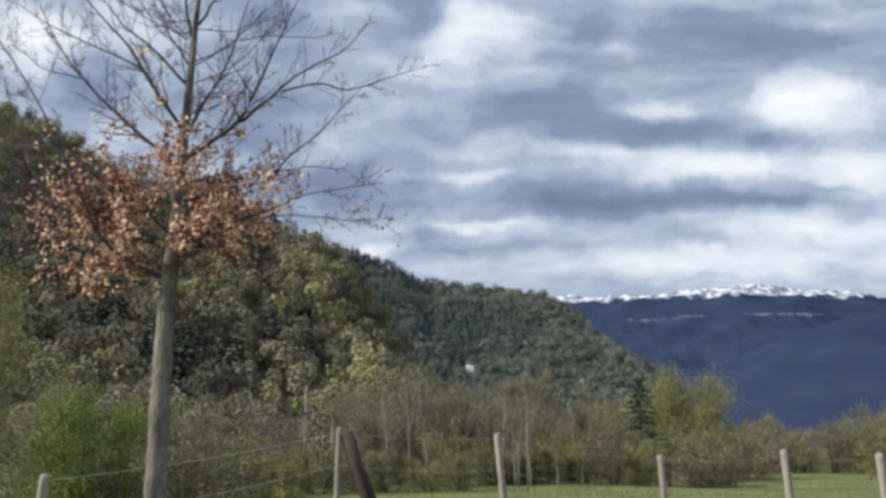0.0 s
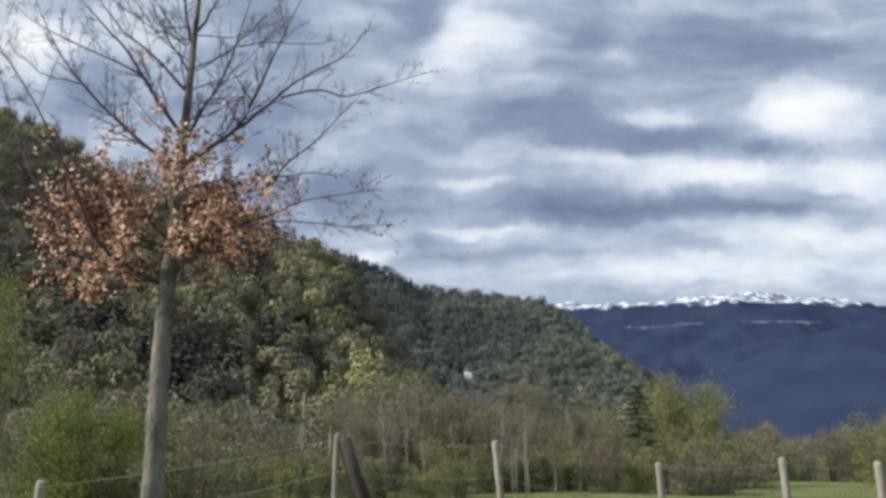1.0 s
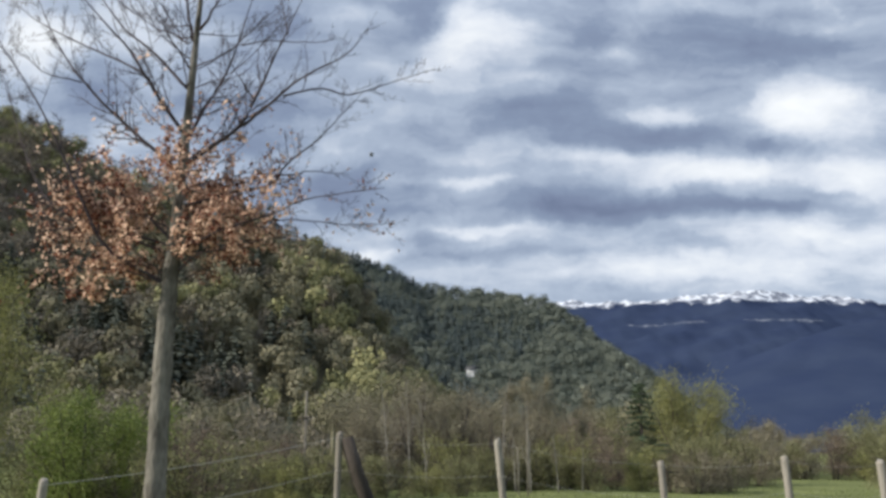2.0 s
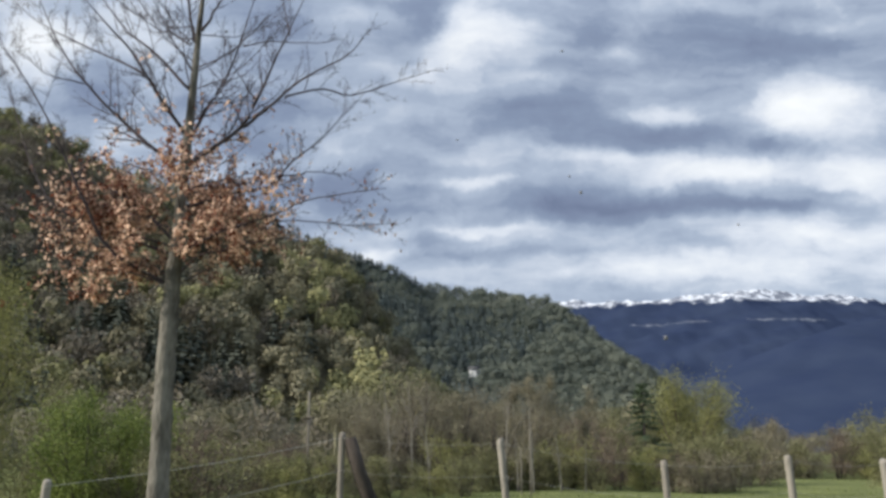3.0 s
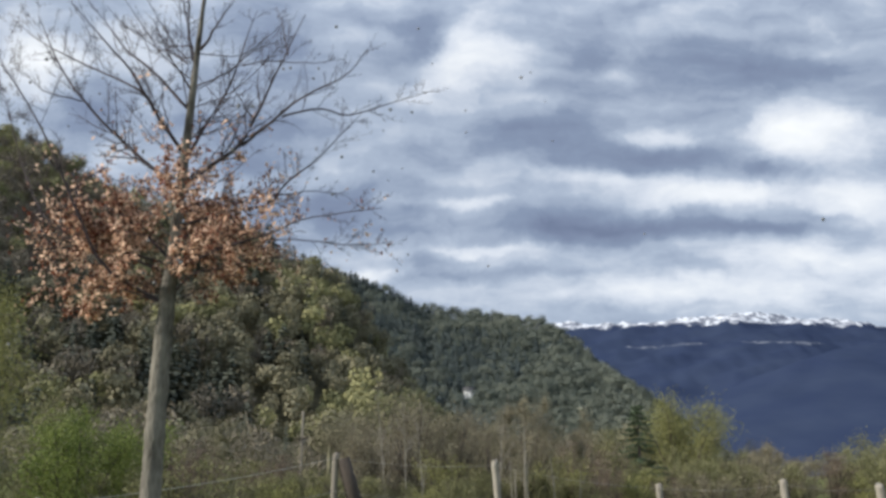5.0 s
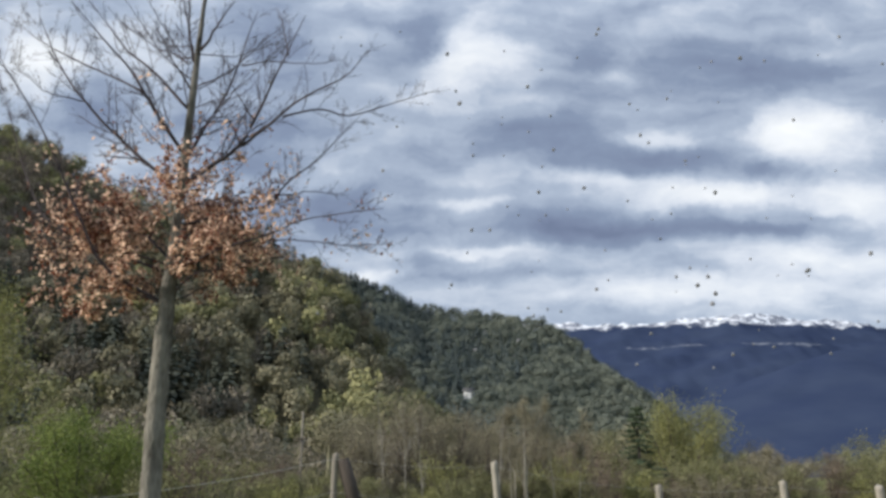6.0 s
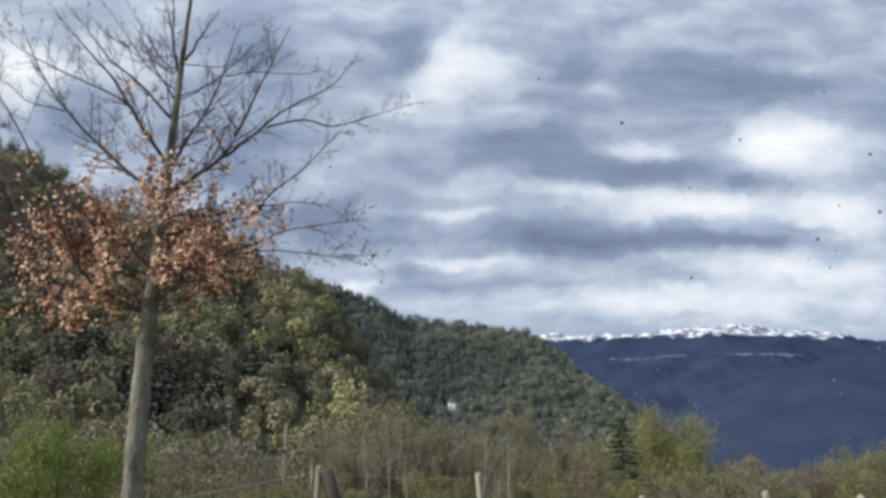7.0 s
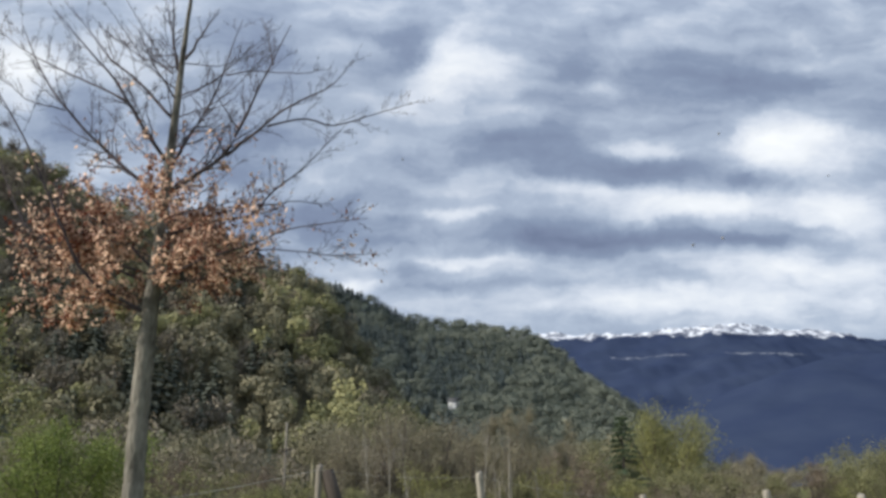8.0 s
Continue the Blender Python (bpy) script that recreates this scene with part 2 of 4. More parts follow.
def mountain_material():
    m = bpy.data.materials.new("mountain")
    m.use_nodes = True
    tree = m.node_tree
    bsdf = tree.nodes["Principled BSDF"]
    co = tree.nodes.new("ShaderNodeTexCoord")
    sep = tree.nodes.new("ShaderNodeSeparateXYZ")
    link(tree, co.outputs["Object"], sep.inputs[0])

    def tex(s, detail, stretch=(1, 1, 1)):
        mp = tree.nodes.new("ShaderNodeMapping")
        mp.inputs["Scale"].default_value = stretch
        link(tree, co.outputs["Object"], mp.inputs[0])
        n = tree.nodes.new("ShaderNodeTexNoise")
        n.inputs["Scale"].default_value, n.inputs["Detail"].default_value, n.inputs["Roughness"].default_value = s, detail, 0.6
        link(tree, mp.outputs[0], n.inputs["Vector"])
        return n.outputs[0]
    # snow lies high up, ragged downwards, and in a few ledges lower
    z = sep.outputs[2]
    rag = math_node(tree, "MULTIPLY", math_node(tree, "SUBTRACT", tex(0.016, 8, (1, 1, 0.8)), 0.5), 8.0)
    crest = math_node(tree, "MULTIPLY_ADD", math_node(tree, "SUBTRACT", z, 655.0), 1 / 15.0, rag)
    ledge = math_node(tree, "ABSOLUTE", math_node(tree, "MULTIPLY_ADD", math_node(tree, "SUBTRACT", tex(0.004, 4), 0.5), 70.0, math_node(tree, "SUBTRACT", z, 520.0)))
    ledge = math_node(tree, "SUBTRACT", math_node(tree, "MULTIPLY", math_node(tree, "SUBTRACT", tex(0.0035, 7, (1, 1, 3)), 0.46), 8.0), math_node(tree, "MULTIPLY", ledge, 1 / 9.0))
    snow = math_node(tree, "MAXIMUM", crest, math_node(tree, "MINIMUM", ledge, 0.2))
    snow = math_node(tree, "MINIMUM", math_node(tree, "MAXIMUM", snow, 0.0), 1.0)
    bare = math_node(tree, "MULTIPLY_ADD", tex(0.03, 6, (1, 1, 0.6)), 8.0, -3.4)
    snow = math_node(tree, "MULTIPLY", snow, math_node(tree, "MINIMUM", math_node(tree, "MAXIMUM", bare, 0.25), 1.0))
    # blue haze of the air in between is put into these slope colours
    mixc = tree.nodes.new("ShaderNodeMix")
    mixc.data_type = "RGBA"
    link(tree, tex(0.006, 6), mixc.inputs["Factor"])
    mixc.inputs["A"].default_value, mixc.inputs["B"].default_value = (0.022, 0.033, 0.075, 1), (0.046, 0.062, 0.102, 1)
    mixs = tree.nodes.new("ShaderNodeMix")
    mixs.data_type = "RGBA"
    link(tree, snow, mixs.inputs["Factor"])
    link(tree, mixc.outputs["Result"], mixs.inputs["A"])
    mixs.inputs["B"].default_value = (0.70, 0.73, 0.78, 1)
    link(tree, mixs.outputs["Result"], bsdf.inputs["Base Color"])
    bsdf.inputs["Roughness"].default_value = 1.0
    bsdf.inputs["Specular IOR Level"].default_value = 0.0
    return m


MOUNTAIN = mountain_material()


# ---- mesh tools ----
class Geo:
    """Vertices and faces gathered for one mesh."""

    def __init__(self):
        self.v, self.f3, self.f4, self.n = [], [], [], 0

    def add(self, v, f):
        v, f = np.asarray(v, float), np.asarray(f, int)
        (self.f3 if f.shape[1] == 3 else self.f4).append(f + self.n)
        self.v.append(v)
        self.n += len(v)

    def tube(self, pts, radii, sides=6):
        pts, radii = np.asarray(pts, float), np.asarray(radii, float)
        k = len(pts)
        d = np.gradient(pts, axis=0)
        d /= np.linalg.norm(d, axis=1)[:, None] + 1e-9
        ref = np.where(np.abs(d[:, 2:3]) > 0.9, np.array([[1.0, 0, 0]]), np.array([[0, 0, 1.0]]))
        a = np.cross(d, ref)
        a /= np.linalg.norm(a, axis=1)[:, None] + 1e-9
        b = np.cross(d, a)
        th = np.linspace(0, 2 * np.pi, sides, endpoint=False)
        ring = a[:, None, :] * np.cos(th)[None, :, None] + b[:, None, :] * np.sin(th)[None, :, None]
        v = (pts[:, None, :] + ring * radii[:, None, None]).reshape(-1, 3)
        i, j = np.meshgrid(np.arange(k - 1), np.arange(sides), indexing="ij")
        j2 = (j + 1) % sides
        f = np.stack([i * sides + j, i * sides + j2, (i + 1) * sides + j2, (i + 1) * sides + j], -1).reshape(-1, 4)
        self.add(v, f)
        for base, flip in ((0, 1), ((k - 1) * sides, 0)):
            fan = [(base, base + q, base + q + 1) if not flip else (base, base + q + 1, base + q) for q in range(1, sides - 1)]
            self.f3.append(np.array(fan) + self.n - len(v))

    def tubes(self, pts, radii, sides=3):
        """Many open tubes at once: pts (n, k, 3), radii (n, k)."""
        n, k = radii.shape
        d = np.gradient(pts, axis=1)
        d /= np.linalg.norm(d, axis=2, keepdims=True) + 1e-9
        ref = np.where(np.abs(d[..., 2:3]) > 0.9, np.array([1.0, 0, 0]), np.array([0, 0, 1.0]))
        a = np.cross(d, ref)
        a /= np.linalg.norm(a, axis=2, keepdims=True) + 1e-9
        b = np.cross(d, a)
        th = np.linspace(0, 2 * np.pi, sides, endpoint=False)
        ring = a[:, :, None] * np.cos(th)[:, None] + b[:, :, None] * np.sin(th)[:, None]
        v = (pts[:, :, None] + ring * radii[:, :, None, None]).reshape(-1, 3)
        i, j = np.meshgrid(np.arange(k - 1), np.arange(sides), indexing="ij")
        j2 = (j + 1) % sides
        f = np.stack([i * sides + j, i * sides + j2, (i + 1) * sides + j2, (i + 1) * sides + j], -1).reshape(1, -1, 4)
        self.add(v, (f + (np.arange(n) * k * sides)[:, None, None]).reshape(-1, 4))

    def leaves(self, at, normal, size, rng, aspect=0.6):
        """Folded leaves: two triangles hinged on the midrib."""
        at, normal = np.asarray(at, float), np.asarray(normal, float)
        n = len(at)
        normal = normal / (np.linalg.norm(normal, axis=1)[:, None] + 1e-9)
        along = np.cross(normal, rng.normal(size=(n, 3)))
        along /= np.linalg.norm(along, axis=1)[:, None] + 1e-9
        side = np.cross(normal, along)
        s = (np.asarray(size) * rng.uniform(0.65, 1.3, n))[:, None]
        lift = normal * s * rng.uniform(0.05, 0.3, n)[:, None]
        v = np.stack([at - along * s * 0.5, at + side * s * aspect * 0.5 + lift, at + along * s * 0.5, at - side * s * aspect * 0.5 + lift], 1).reshape(-1, 3)
        b = np.arange(n)[:, None] * 4
        self.add(v, np.concatenate([b + np.array([[0, 1, 2]]), b + np.array([[0, 2, 3]])]))

    def arrays(self):
        f = [np.concatenate(x) if x else np.zeros((0, k), int) for x, k in ((self.f3, 3), (self.f4, 4))]
        return np.concatenate(self.v), f[0], f[1]

    def mesh(self, name, mat, smooth=False):
        v, f3, f4 = self.arrays()
        me = bpy.data.meshes.new(name)
        me.vertices.add(len(v))
        me.vertices.foreach_set("co", v.ravel())
        loops = np.concatenate([f3.ravel(), f4.ravel()])
        me.loops.add(len(loops))
        me.loops.foreach_set("vertex_index", loops.astype(np.int32))
        me.polygons.add(len(f3) + len(f4))
        start = np.concatenate([np.arange(len(f3)) * 3, len(f3) * 3 + np.arange(len(f4)) * 4])
        me.polygons.foreach_set("loop_start", start.astype(np.int32))
        if smooth:
            me.polygons.foreach_set("use_smooth", np.ones(len(start), bool))
        me.update(calc_edges=True)
        me.validate()
        me.materials.append(mat)
        return me


def part(name, geo, mat, parent, label="", smooth=False):
    ob = new(name, geo.mesh(name, mat, smooth))
    ob.parent = parent
    if label:
        tagged(ob, label)
    return ob


def place(ob, x, y, z, turn=0.0):
    ob.matrix_world = pose(x, y, z, 0, 0, turn)
    return ob


def unit(v):
    v = np.asarray(v, float)
    return v / (np.linalg.norm(v) + 1e-9)


def curve_points(a, m, b, k):
    """k points on a bent line from a by m to b."""
    t = np.linspace(0, 1, k)[:, None]
    c = 2 * np.asarray(m) - 0.5 * (np.asarray(a) + np.asarray(b))
    return (1 - t) ** 2 * np.asarray(a) + 2 * t * (1 - t) * c + t * t * np.asarray(b)


def twigs(geo, pts, radii, rng, levels, count, reach, lift=0.35, sides=4, tips=None, spread=0.9, first=0.2, thin=0.0012):
    """Side shoots along a bent branch, finer at every level; thin: the radius of the last ends."""
    par, rad = np.asarray(pts, float)[None], np.asarray(radii, float)[None]
    up = np.array([0.0, 0.0, 1.0])

    def units(v):
        return v / (np.linalg.norm(v, axis=-1, keepdims=True) + 1e-9)
    while levels > 0:
        m, k0 = par.shape[:2]
        span = np.linalg.norm(np.diff(par, axis=1), axis=2).sum(1)
        own = np.repeat(np.arange(m), count)
        n = len(own)
        s = rng.uniform(first, 1.0, n)
        i = np.minimum((s * (k0 - 1)).astype(int), k0 - 2)
        fr = (s * (k0 - 1) - i)[:, None]
        lo, hi = par[own, i], par[own, i + 1]
        base = lo * (1 - fr) + hi * fr
        d = units(hi - lo)
        out = units(np.cross(d, rng.normal(size=(n, 3))))
        w = units(d * rng.uniform(0.5, 1.0, (n, 1)) + out * spread * rng.uniform(0.6, 1.1, (n, 1)) + up * lift)
        ln = reach * span[own] * rng.uniform(0.45, 1.0, n) * (1.15 - 0.6 * s)
        r0 = np.maximum(rad[own, i] * rng.uniform(0.3, 0.48, n), thin * 1.25)
        k = 5 if levels > 1 else 4
        q = [base]
        for _ in range(k - 1):
            w = units(w + rng.normal(size=(n, 3)) * 0.16 + up * lift * 0.25)
            q.append(q[-1] + w * (ln / (k - 1))[:, None])
        par = np.stack(q, 1)
        rad = r0[:, None] + (np.maximum(r0 * 0.3, thin) - r0)[:, None] * np.linspace(0, 1, k)[None]
        geo.tubes(par, rad, sides if levels > 1 else 3)
        if tips is not None:
            tips.extend(par)
        levels, count, reach, first = levels - 1, max(2, int(count * 0.62)), reach * 0.95, 0.15


# ---- setting: ground and hills ----
def off_ridge(px, py, ridge, slope, east=1.0):
    """The height of slopes that fall off a ridge line, east times as steeply on its eastern side."""
    out = np.full(px.shape, -1e9)
    for (ax, ay, ah), (bx, by, bh) in zip(ridge[:-1], ridge[1:]):
        ex, ey = bx - ax, by - ay
        t = np.clip(((px - ax) * ex + (py - ay) * ey) / (ex * ex + ey * ey), 0, 1)
        dx = px - ax - t * ex
        d = np.hypot(np.where(dx > 0, dx * east, dx), py - ay - t * ey)
        out = np.maximum(out, ah + t * (bh - ah) - slope * d)
    return out


def waves(px, py, size, seed, octaves=4):
    out = np.zeros(px.shape)
    rng = np.random.default_rng(seed)
    for o in range(octaves):
        for _ in range(4):
            th, ph = rng.uniform(0, 2 * np.pi, 2)
            k = 2 * np.pi * 2 ** o / size * rng.uniform(0.7, 1.3)
            out += np.sin(k * (px * np.cos(th) + py * np.sin(th)) + ph) * 0.5 ** o * 0.35
    return out


NEAR_RIDGE = [(-336, 470, 186), (-226, 420, 163), (-197, 408, 151), (-176, 400, 135), (-89, 360, 97), (-52, 340, 74), (-39, 330, 62), (-30, 310, 45), (-22, 280, 26), (-19, 250, 12), (-17, 215, 2)]
MID_RIDGE = [(-331, 1250, 320), (-151, 1200, 273), (-66, 1150, 238), (-11, 1120, 210), (48, 1080, 201), (83, 1020, 176), (114, 960, 160), (131, 900, 136), (151, 820, 94), (158, 740, 67), (160, 680, 47), (160, 600, 20)]
FAR_RIDGE = [(-1200, 4300, 740), (-238, 4200, 710), (488, 4100, 715), (746, 4000, 700), (912, 3900, 688), (1151, 3900, 712), (1325, 3900, 735), (1627, 3900, 715), (1891, 3900, 712), (2000, 3850, 668), (2600, 3700, 640), (3600, 3400, 620)]


def near_height(px, py):
    return off_ridge(px, py, NEAR_RIDGE, 0.60, 2.2) + waves(px, py, 150, 3) * 4.0


def mid_height(px, py):
    return off_ridge(px, py, MID_RIDGE, 0.42, 2.4) + waves(px, py, 260, 5) * 5.0


def far_height(px, py):
    z = off_ridge(px, py, FAR_RIDGE, 0.42)
    return z + waves(px, py, 700, 8, 5) * np.clip((740 - z) / 200, 0.2, 1) * 13.0 + waves(px, py, 190, 9, 4) * 11.0 + waves(px, py, 75, 10, 3) * 4.0


def hill(name, fn, x0, x1, y0, y1, step, mat, label):
    xs, ys = np.arange(x0, x1 + 1, step), np.arange(y0, y1 + 1, step)
    gx, gy = np.meshgrid(xs, ys, indexing="ij")
    z = np.maximum(fn(gx, gy), -6.0)
    n, k = gx.shape
    i, j = np.meshgrid(np.arange(n - 1), np.arange(k - 1), indexing="ij")
    f = np.stack([i * k + j, (i + 1) * k + j, (i + 1) * k + j + 1, i * k + j + 1], -1).reshape(-1, 4)
    zz = z.ravel()
    f = f[(zz[f] > -5.9).any(1)]
    geo = Geo()
    geo.add(np.stack([gx, gy, z], -1).reshape(-1, 3), f)
    return tagged(new(name, geo.mesh(name, mat, True)), label, "hill", kind="structure")


def ground():
    geo = Geo()
    rings = np.array([0, 3, 6, 10, 15, 20, 26, 32, 40, 50, 65, 90, 130, 200, 350, 700, 1500, 3000, 4900])
    seg = 96
    th = np.linspace(0, 2 * np.pi, seg, endpoint=False)
    px, py = rings[:, None] * np.cos(th), rings[:, None] * np.sin(th)
    z = waves(px, py, 30, 2, 3) * 0.10 * np.clip(1 - rings[:, None] / 200, 0, 1)
    i, j = np.meshgrid(np.arange(len(rings) - 1), np.arange(seg), indexing="ij")
    f = np.stack([i * seg + j, (i + 1) * seg + j, (i + 1) * seg + (j + 1) % seg, i * seg + (j + 1) % seg], -1).reshape(-1, 4)
    geo.add(np.stack([px, py, z], -1).reshape(-1, 3), f)
    tagged(new("ground", geo.mesh("ground", GRASS, True)), "green spring meadow with uneven short grass", "meadow", kind="structure")


def ground_z(x, y):
    a = np.array([[float(x)]]), np.array([[float(y)]])
    return float((waves(a[0], a[1], 30, 2, 3) * 0.10 * max(0, 1 - math.hypot(x, y) / 200))[0, 0]) - 0.03


ground()
hill("hill_near", near_height, -460, 60, 60, 600, 6, FLOOR, "steep wooded hillside with bare brown forest floor")
hill("hill_middle", mid_height, -700, 420, 380, 1500, 14, SLOPE, "dark wooded valley spur behind the hillside")
SPUR_RIDGE = [(2600, 3100, 560), (1853, 3000, 494), (1582, 3000, 461), (1379, 2950, 434), (1213, 2850, 373), (1052, 2700, 281), (901, 2500, 178)]


def spur_height(px, py):
    return off_ridge(px, py, SPUR_RIDGE, 0.36) + waves(px, py, 400, 18, 4) * 4.0


hill("mountain_spur", spur_height, 700, 2700, 1900, 3300, 25, MOUNTAIN, "wooded spur tinted with blue haze before the far mountain")
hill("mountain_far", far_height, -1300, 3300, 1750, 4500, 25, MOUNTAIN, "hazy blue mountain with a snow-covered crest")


# ---- woods on the hills ----
def crown_template(rng, kind, n=30, size=0.12):
    """One small woodland tree of about unit height."""
    g = Geo()
    if kind == "fir":
        g.tube([(0, 0, 0), (0, 0, 1)], [0.02, 0.004], 4)
        at, nm, sz = [], [], []
        for k in range(13):
            z = 0.12 + 0.86 * k / 13
            r = 0.21 * (1 - z) ** 0.8 + 0.012
            for a in rng.uniform(0, 2 * np.pi, int((13 if k < 8 else 7) * 0.12 / size)):
                rr = r * rng.uniform(0.45, 1.1)
                at.append((math.cos(a) * rr, math.sin(a) * rr, z - rr * 0.35))
                nm.append((math.cos(a) * 0.6, math.sin(a) * 0.6, 0.8))
                sz.append((0.075 + r * 0.26) * size / 0.12)
        g.leaves(at, nm, np.array(sz), rng, 0.6)
        return g.arrays()
    lobes = [(rng.uniform(-0.16, 0.16), rng.uniform(-0.16, 0.16), rng.uniform(0.42, 0.8), rng.uniform(0.16, 0.26)) for _ in range(6)]
    g.tube([(0, 0, 0), (0.01, 0, 0.3), (0, 0.01, 0.75)], [0.022, 0.016, 0.005], 4)
    for lx, ly, lz, lr in lobes:
        d = rng.normal(size=(n, 3))
        d /= np.linalg.norm(d, axis=1)[:, None]
        d[:, 2] *= np.where(d[:, 2] < 0, 0.6, 1.0)
        at = np.array([lx, ly, lz]) + d * lr * rng.uniform(0.75, 1.12, n)[:, None]
        if kind == "leaf":
            g.leaves(at, d + rng.normal(size=(n, 3)) * 0.22, size, rng, 0.8)
        else:
            g.leaves(at, d + rng.normal(size=(n, 3)), size, rng, 0.25)
            g.tube([(0, 0, 0.3), (lx, ly, lz + lr)], [0.012, 0.003], 3)
    return g.arrays()


def wood(name, kind, mat, spots, heights, seed, label, wide=1.0, n=30, size=0.12):
    rng = np.random.default_rng(seed)
    kinds = [crown_template(rng, kind, n, size) for _ in range(7)]
    close = [crown_template(rng, kind, n * 4, size * 0.48) for _ in range(5)] if kind != "bare" and heights.max() < 20 else kinds
    geo = Geo()
    for (x, y, z), h in zip(spots, heights):
        pool = close if y < 190 else kinds
        v, f3, f4 = pool[rng.integers(len(pool))]
        a = rng.uniform(0, 2 * np.pi)
        s = np.array([h * wide * rng.uniform(0.85, 1.2), h * wide * rng.uniform(0.85, 1.2), h])
        w = v * s
        w = np.stack([w[:, 0] * math.cos(a) - w[:, 1] * math.sin(a), w[:, 0] * math.sin(a) + w[:, 1] * math.cos(a), w[:, 2]], 1) + (x, y, z - 0.3)
        n0 = geo.n
        geo.v.append(w)
        geo.n += len(w)
        geo.f3.append(f3 + n0)
        if len(f4):
            geo.f4.append(f4 + n0)
    tagged(new(name, geo.mesh(name, mat)), label, "woodland", kind="stuff")


def scatter(fn, x0, x1, y0, y1, step, seed, low=1.0):
    rng = np.random.default_rng(seed)
    gx, gy = np.meshgrid(np.arange(x0, x1, step), np.arange(y0, y1, step), indexing="ij")
    px = gx.ravel() + rng.uniform(-0.45, 0.45, gx.size) * step
    py = gy.ravel() + rng.uniform(-0.45, 0.45, gx.size) * step
    z = fn(px, py)
    keep = (z > low) & (np.abs(px) < py * 0.66 + 25)
    return np.stack([px, py, z], 1)[keep], rng


def woods():
    spots, rng = scatter(near_height, -330, 30, 60, 470, 6.9, 11)
    mixv = waves(spots[:, 0], spots[:, 1], 60, 21, 3) + rng.normal(size=len(spots)) * 0.7
    h = rng.uniform(10, 16, len(spots))
    mixv = mixv + 3.0 * np.exp(-((spots[:, 0] + 27) ** 2 + (spots[:, 1] - 240) ** 2) / 120)
    mixv = mixv + 0.9 * np.clip((spots[:, 2] - 90) / 40, 0, 1) + 0.9 * np.clip((spots[:, 0] + 75) / 40, 0, 1) + 0.8 * np.clip((-spots[:, 0] - 110) / 40, 0, 1) * np.clip((spots[:, 2] - 50) / 30, 0, 1)
    cut = np.quantile(mixv, [0.15, 0.27, 0.66])
    fir = mixv < cut[0]
    bare = (mixv >= cut[0]) & (mixv < cut[1])
    olive = (mixv >= cut[1]) & (mixv < cut[2])
    spring = mixv >= cut[2]
    rim = (spots[:, 0] < -125) & (spots[:, 2] > 60) & (rng.uniform(size=len(spots)) < 0.5)   # leafless trees along the upper rim
    fir, olive, spring, bare = fir & ~rim, olive & ~rim, spring & ~rim, bare | rim
    wood("firs_on_hill", "fir", W_FIR, spots[fir], h[fir] * 1.15, 31, "dark firs among the hillside wood", 1.2)
    wood("bare_trees_on_hill", "bare", W_BARE, spots[bare], h[bare], 32, "still leafless brown trees on the hillside", 1.0, 50, 0.10)
    wood("olive_trees_on_hill", "leaf", W_OLIVE, spots[olive], h[olive], 33, "olive budding broadleaf trees on the hillside", 0.95, 70, 0.072)
    wood("spring_trees_on_hill", "leaf", W_SPRING, spots[spring], h[spring], 34, "yellow-green spring trees on the hillside", 0.95, 70, 0.072)
    spots, rng = scatter(mid_height, -330, 330, 400, 1300, 9.0, 12)
    spots = spots[(np.abs(spots[:, 0] - 25.8) > 9) | (spots[:, 1] > 772) | (spots[:, 1] < 735)]   # a clearing round the house
    mixv = waves(spots[:, 0], spots[:, 1], 260, 22, 3) + rng.normal(size=len(spots)) * 0.35
    h = rng.uniform(10, 17, len(spots))
    mixv = mixv + 0.7 * np.clip((spots[:, 0] - 10) / 60, 0, 1)
    fir = mixv < np.quantile(mixv, 0.40)
    wood("firs_on_spur", "fir", M_FIR, spots[fir], h[fir] * 0.9, 35, "dense firs on the valley spur, tinted with blue haze", 1.5)
    wood("leaf_trees_on_spur", "leaf", M_LEAF, spots[~fir], h[~fir], 36, "budding trees on the valley spur, tinted pale with haze", 1.3, 44, 0.072)
    # the valley floor's wood between meadow and hills
    spots, rng = scatter(lambda a, b: np.full(a.shape, 2.0), -140, 120, 66, 330, 7.0, 13)
    spots = spots[(near_height(spots[:, 0], spots[:, 1]) < 1.0) & (mid_height(spots[:, 0], spots[:, 1]) < 1.0)]
    spots = spots[spots[:, 0] < 0.27 * spots[:, 1]]
    spots[:, 2] = 0.0
    pick = rng.uniform(size=len(spots))
    h = rng.uniform(4.5, 7.5, len(spots))
    a, b = pick < 0.45, (pick >= 0.45) & (pick < 0.8)
    wood("bare_valley_trees", "bare", W_BARE, spots[a], h[a], 37, "leafless grey-brown trees along the valley floor", 1.2, 90, 0.07)
    wood("olive_valley_trees", "leaf", W_OLIVE, spots[b], h[b], 38, "olive budding trees along the valley floor", 1.1, 90, 0.06)
    wood("fir_valley_trees", "fir", W_FIR, spots[pick >= 0.8], h[pick >= 0.8], 39, "dark firs along the valley floor")


woods()


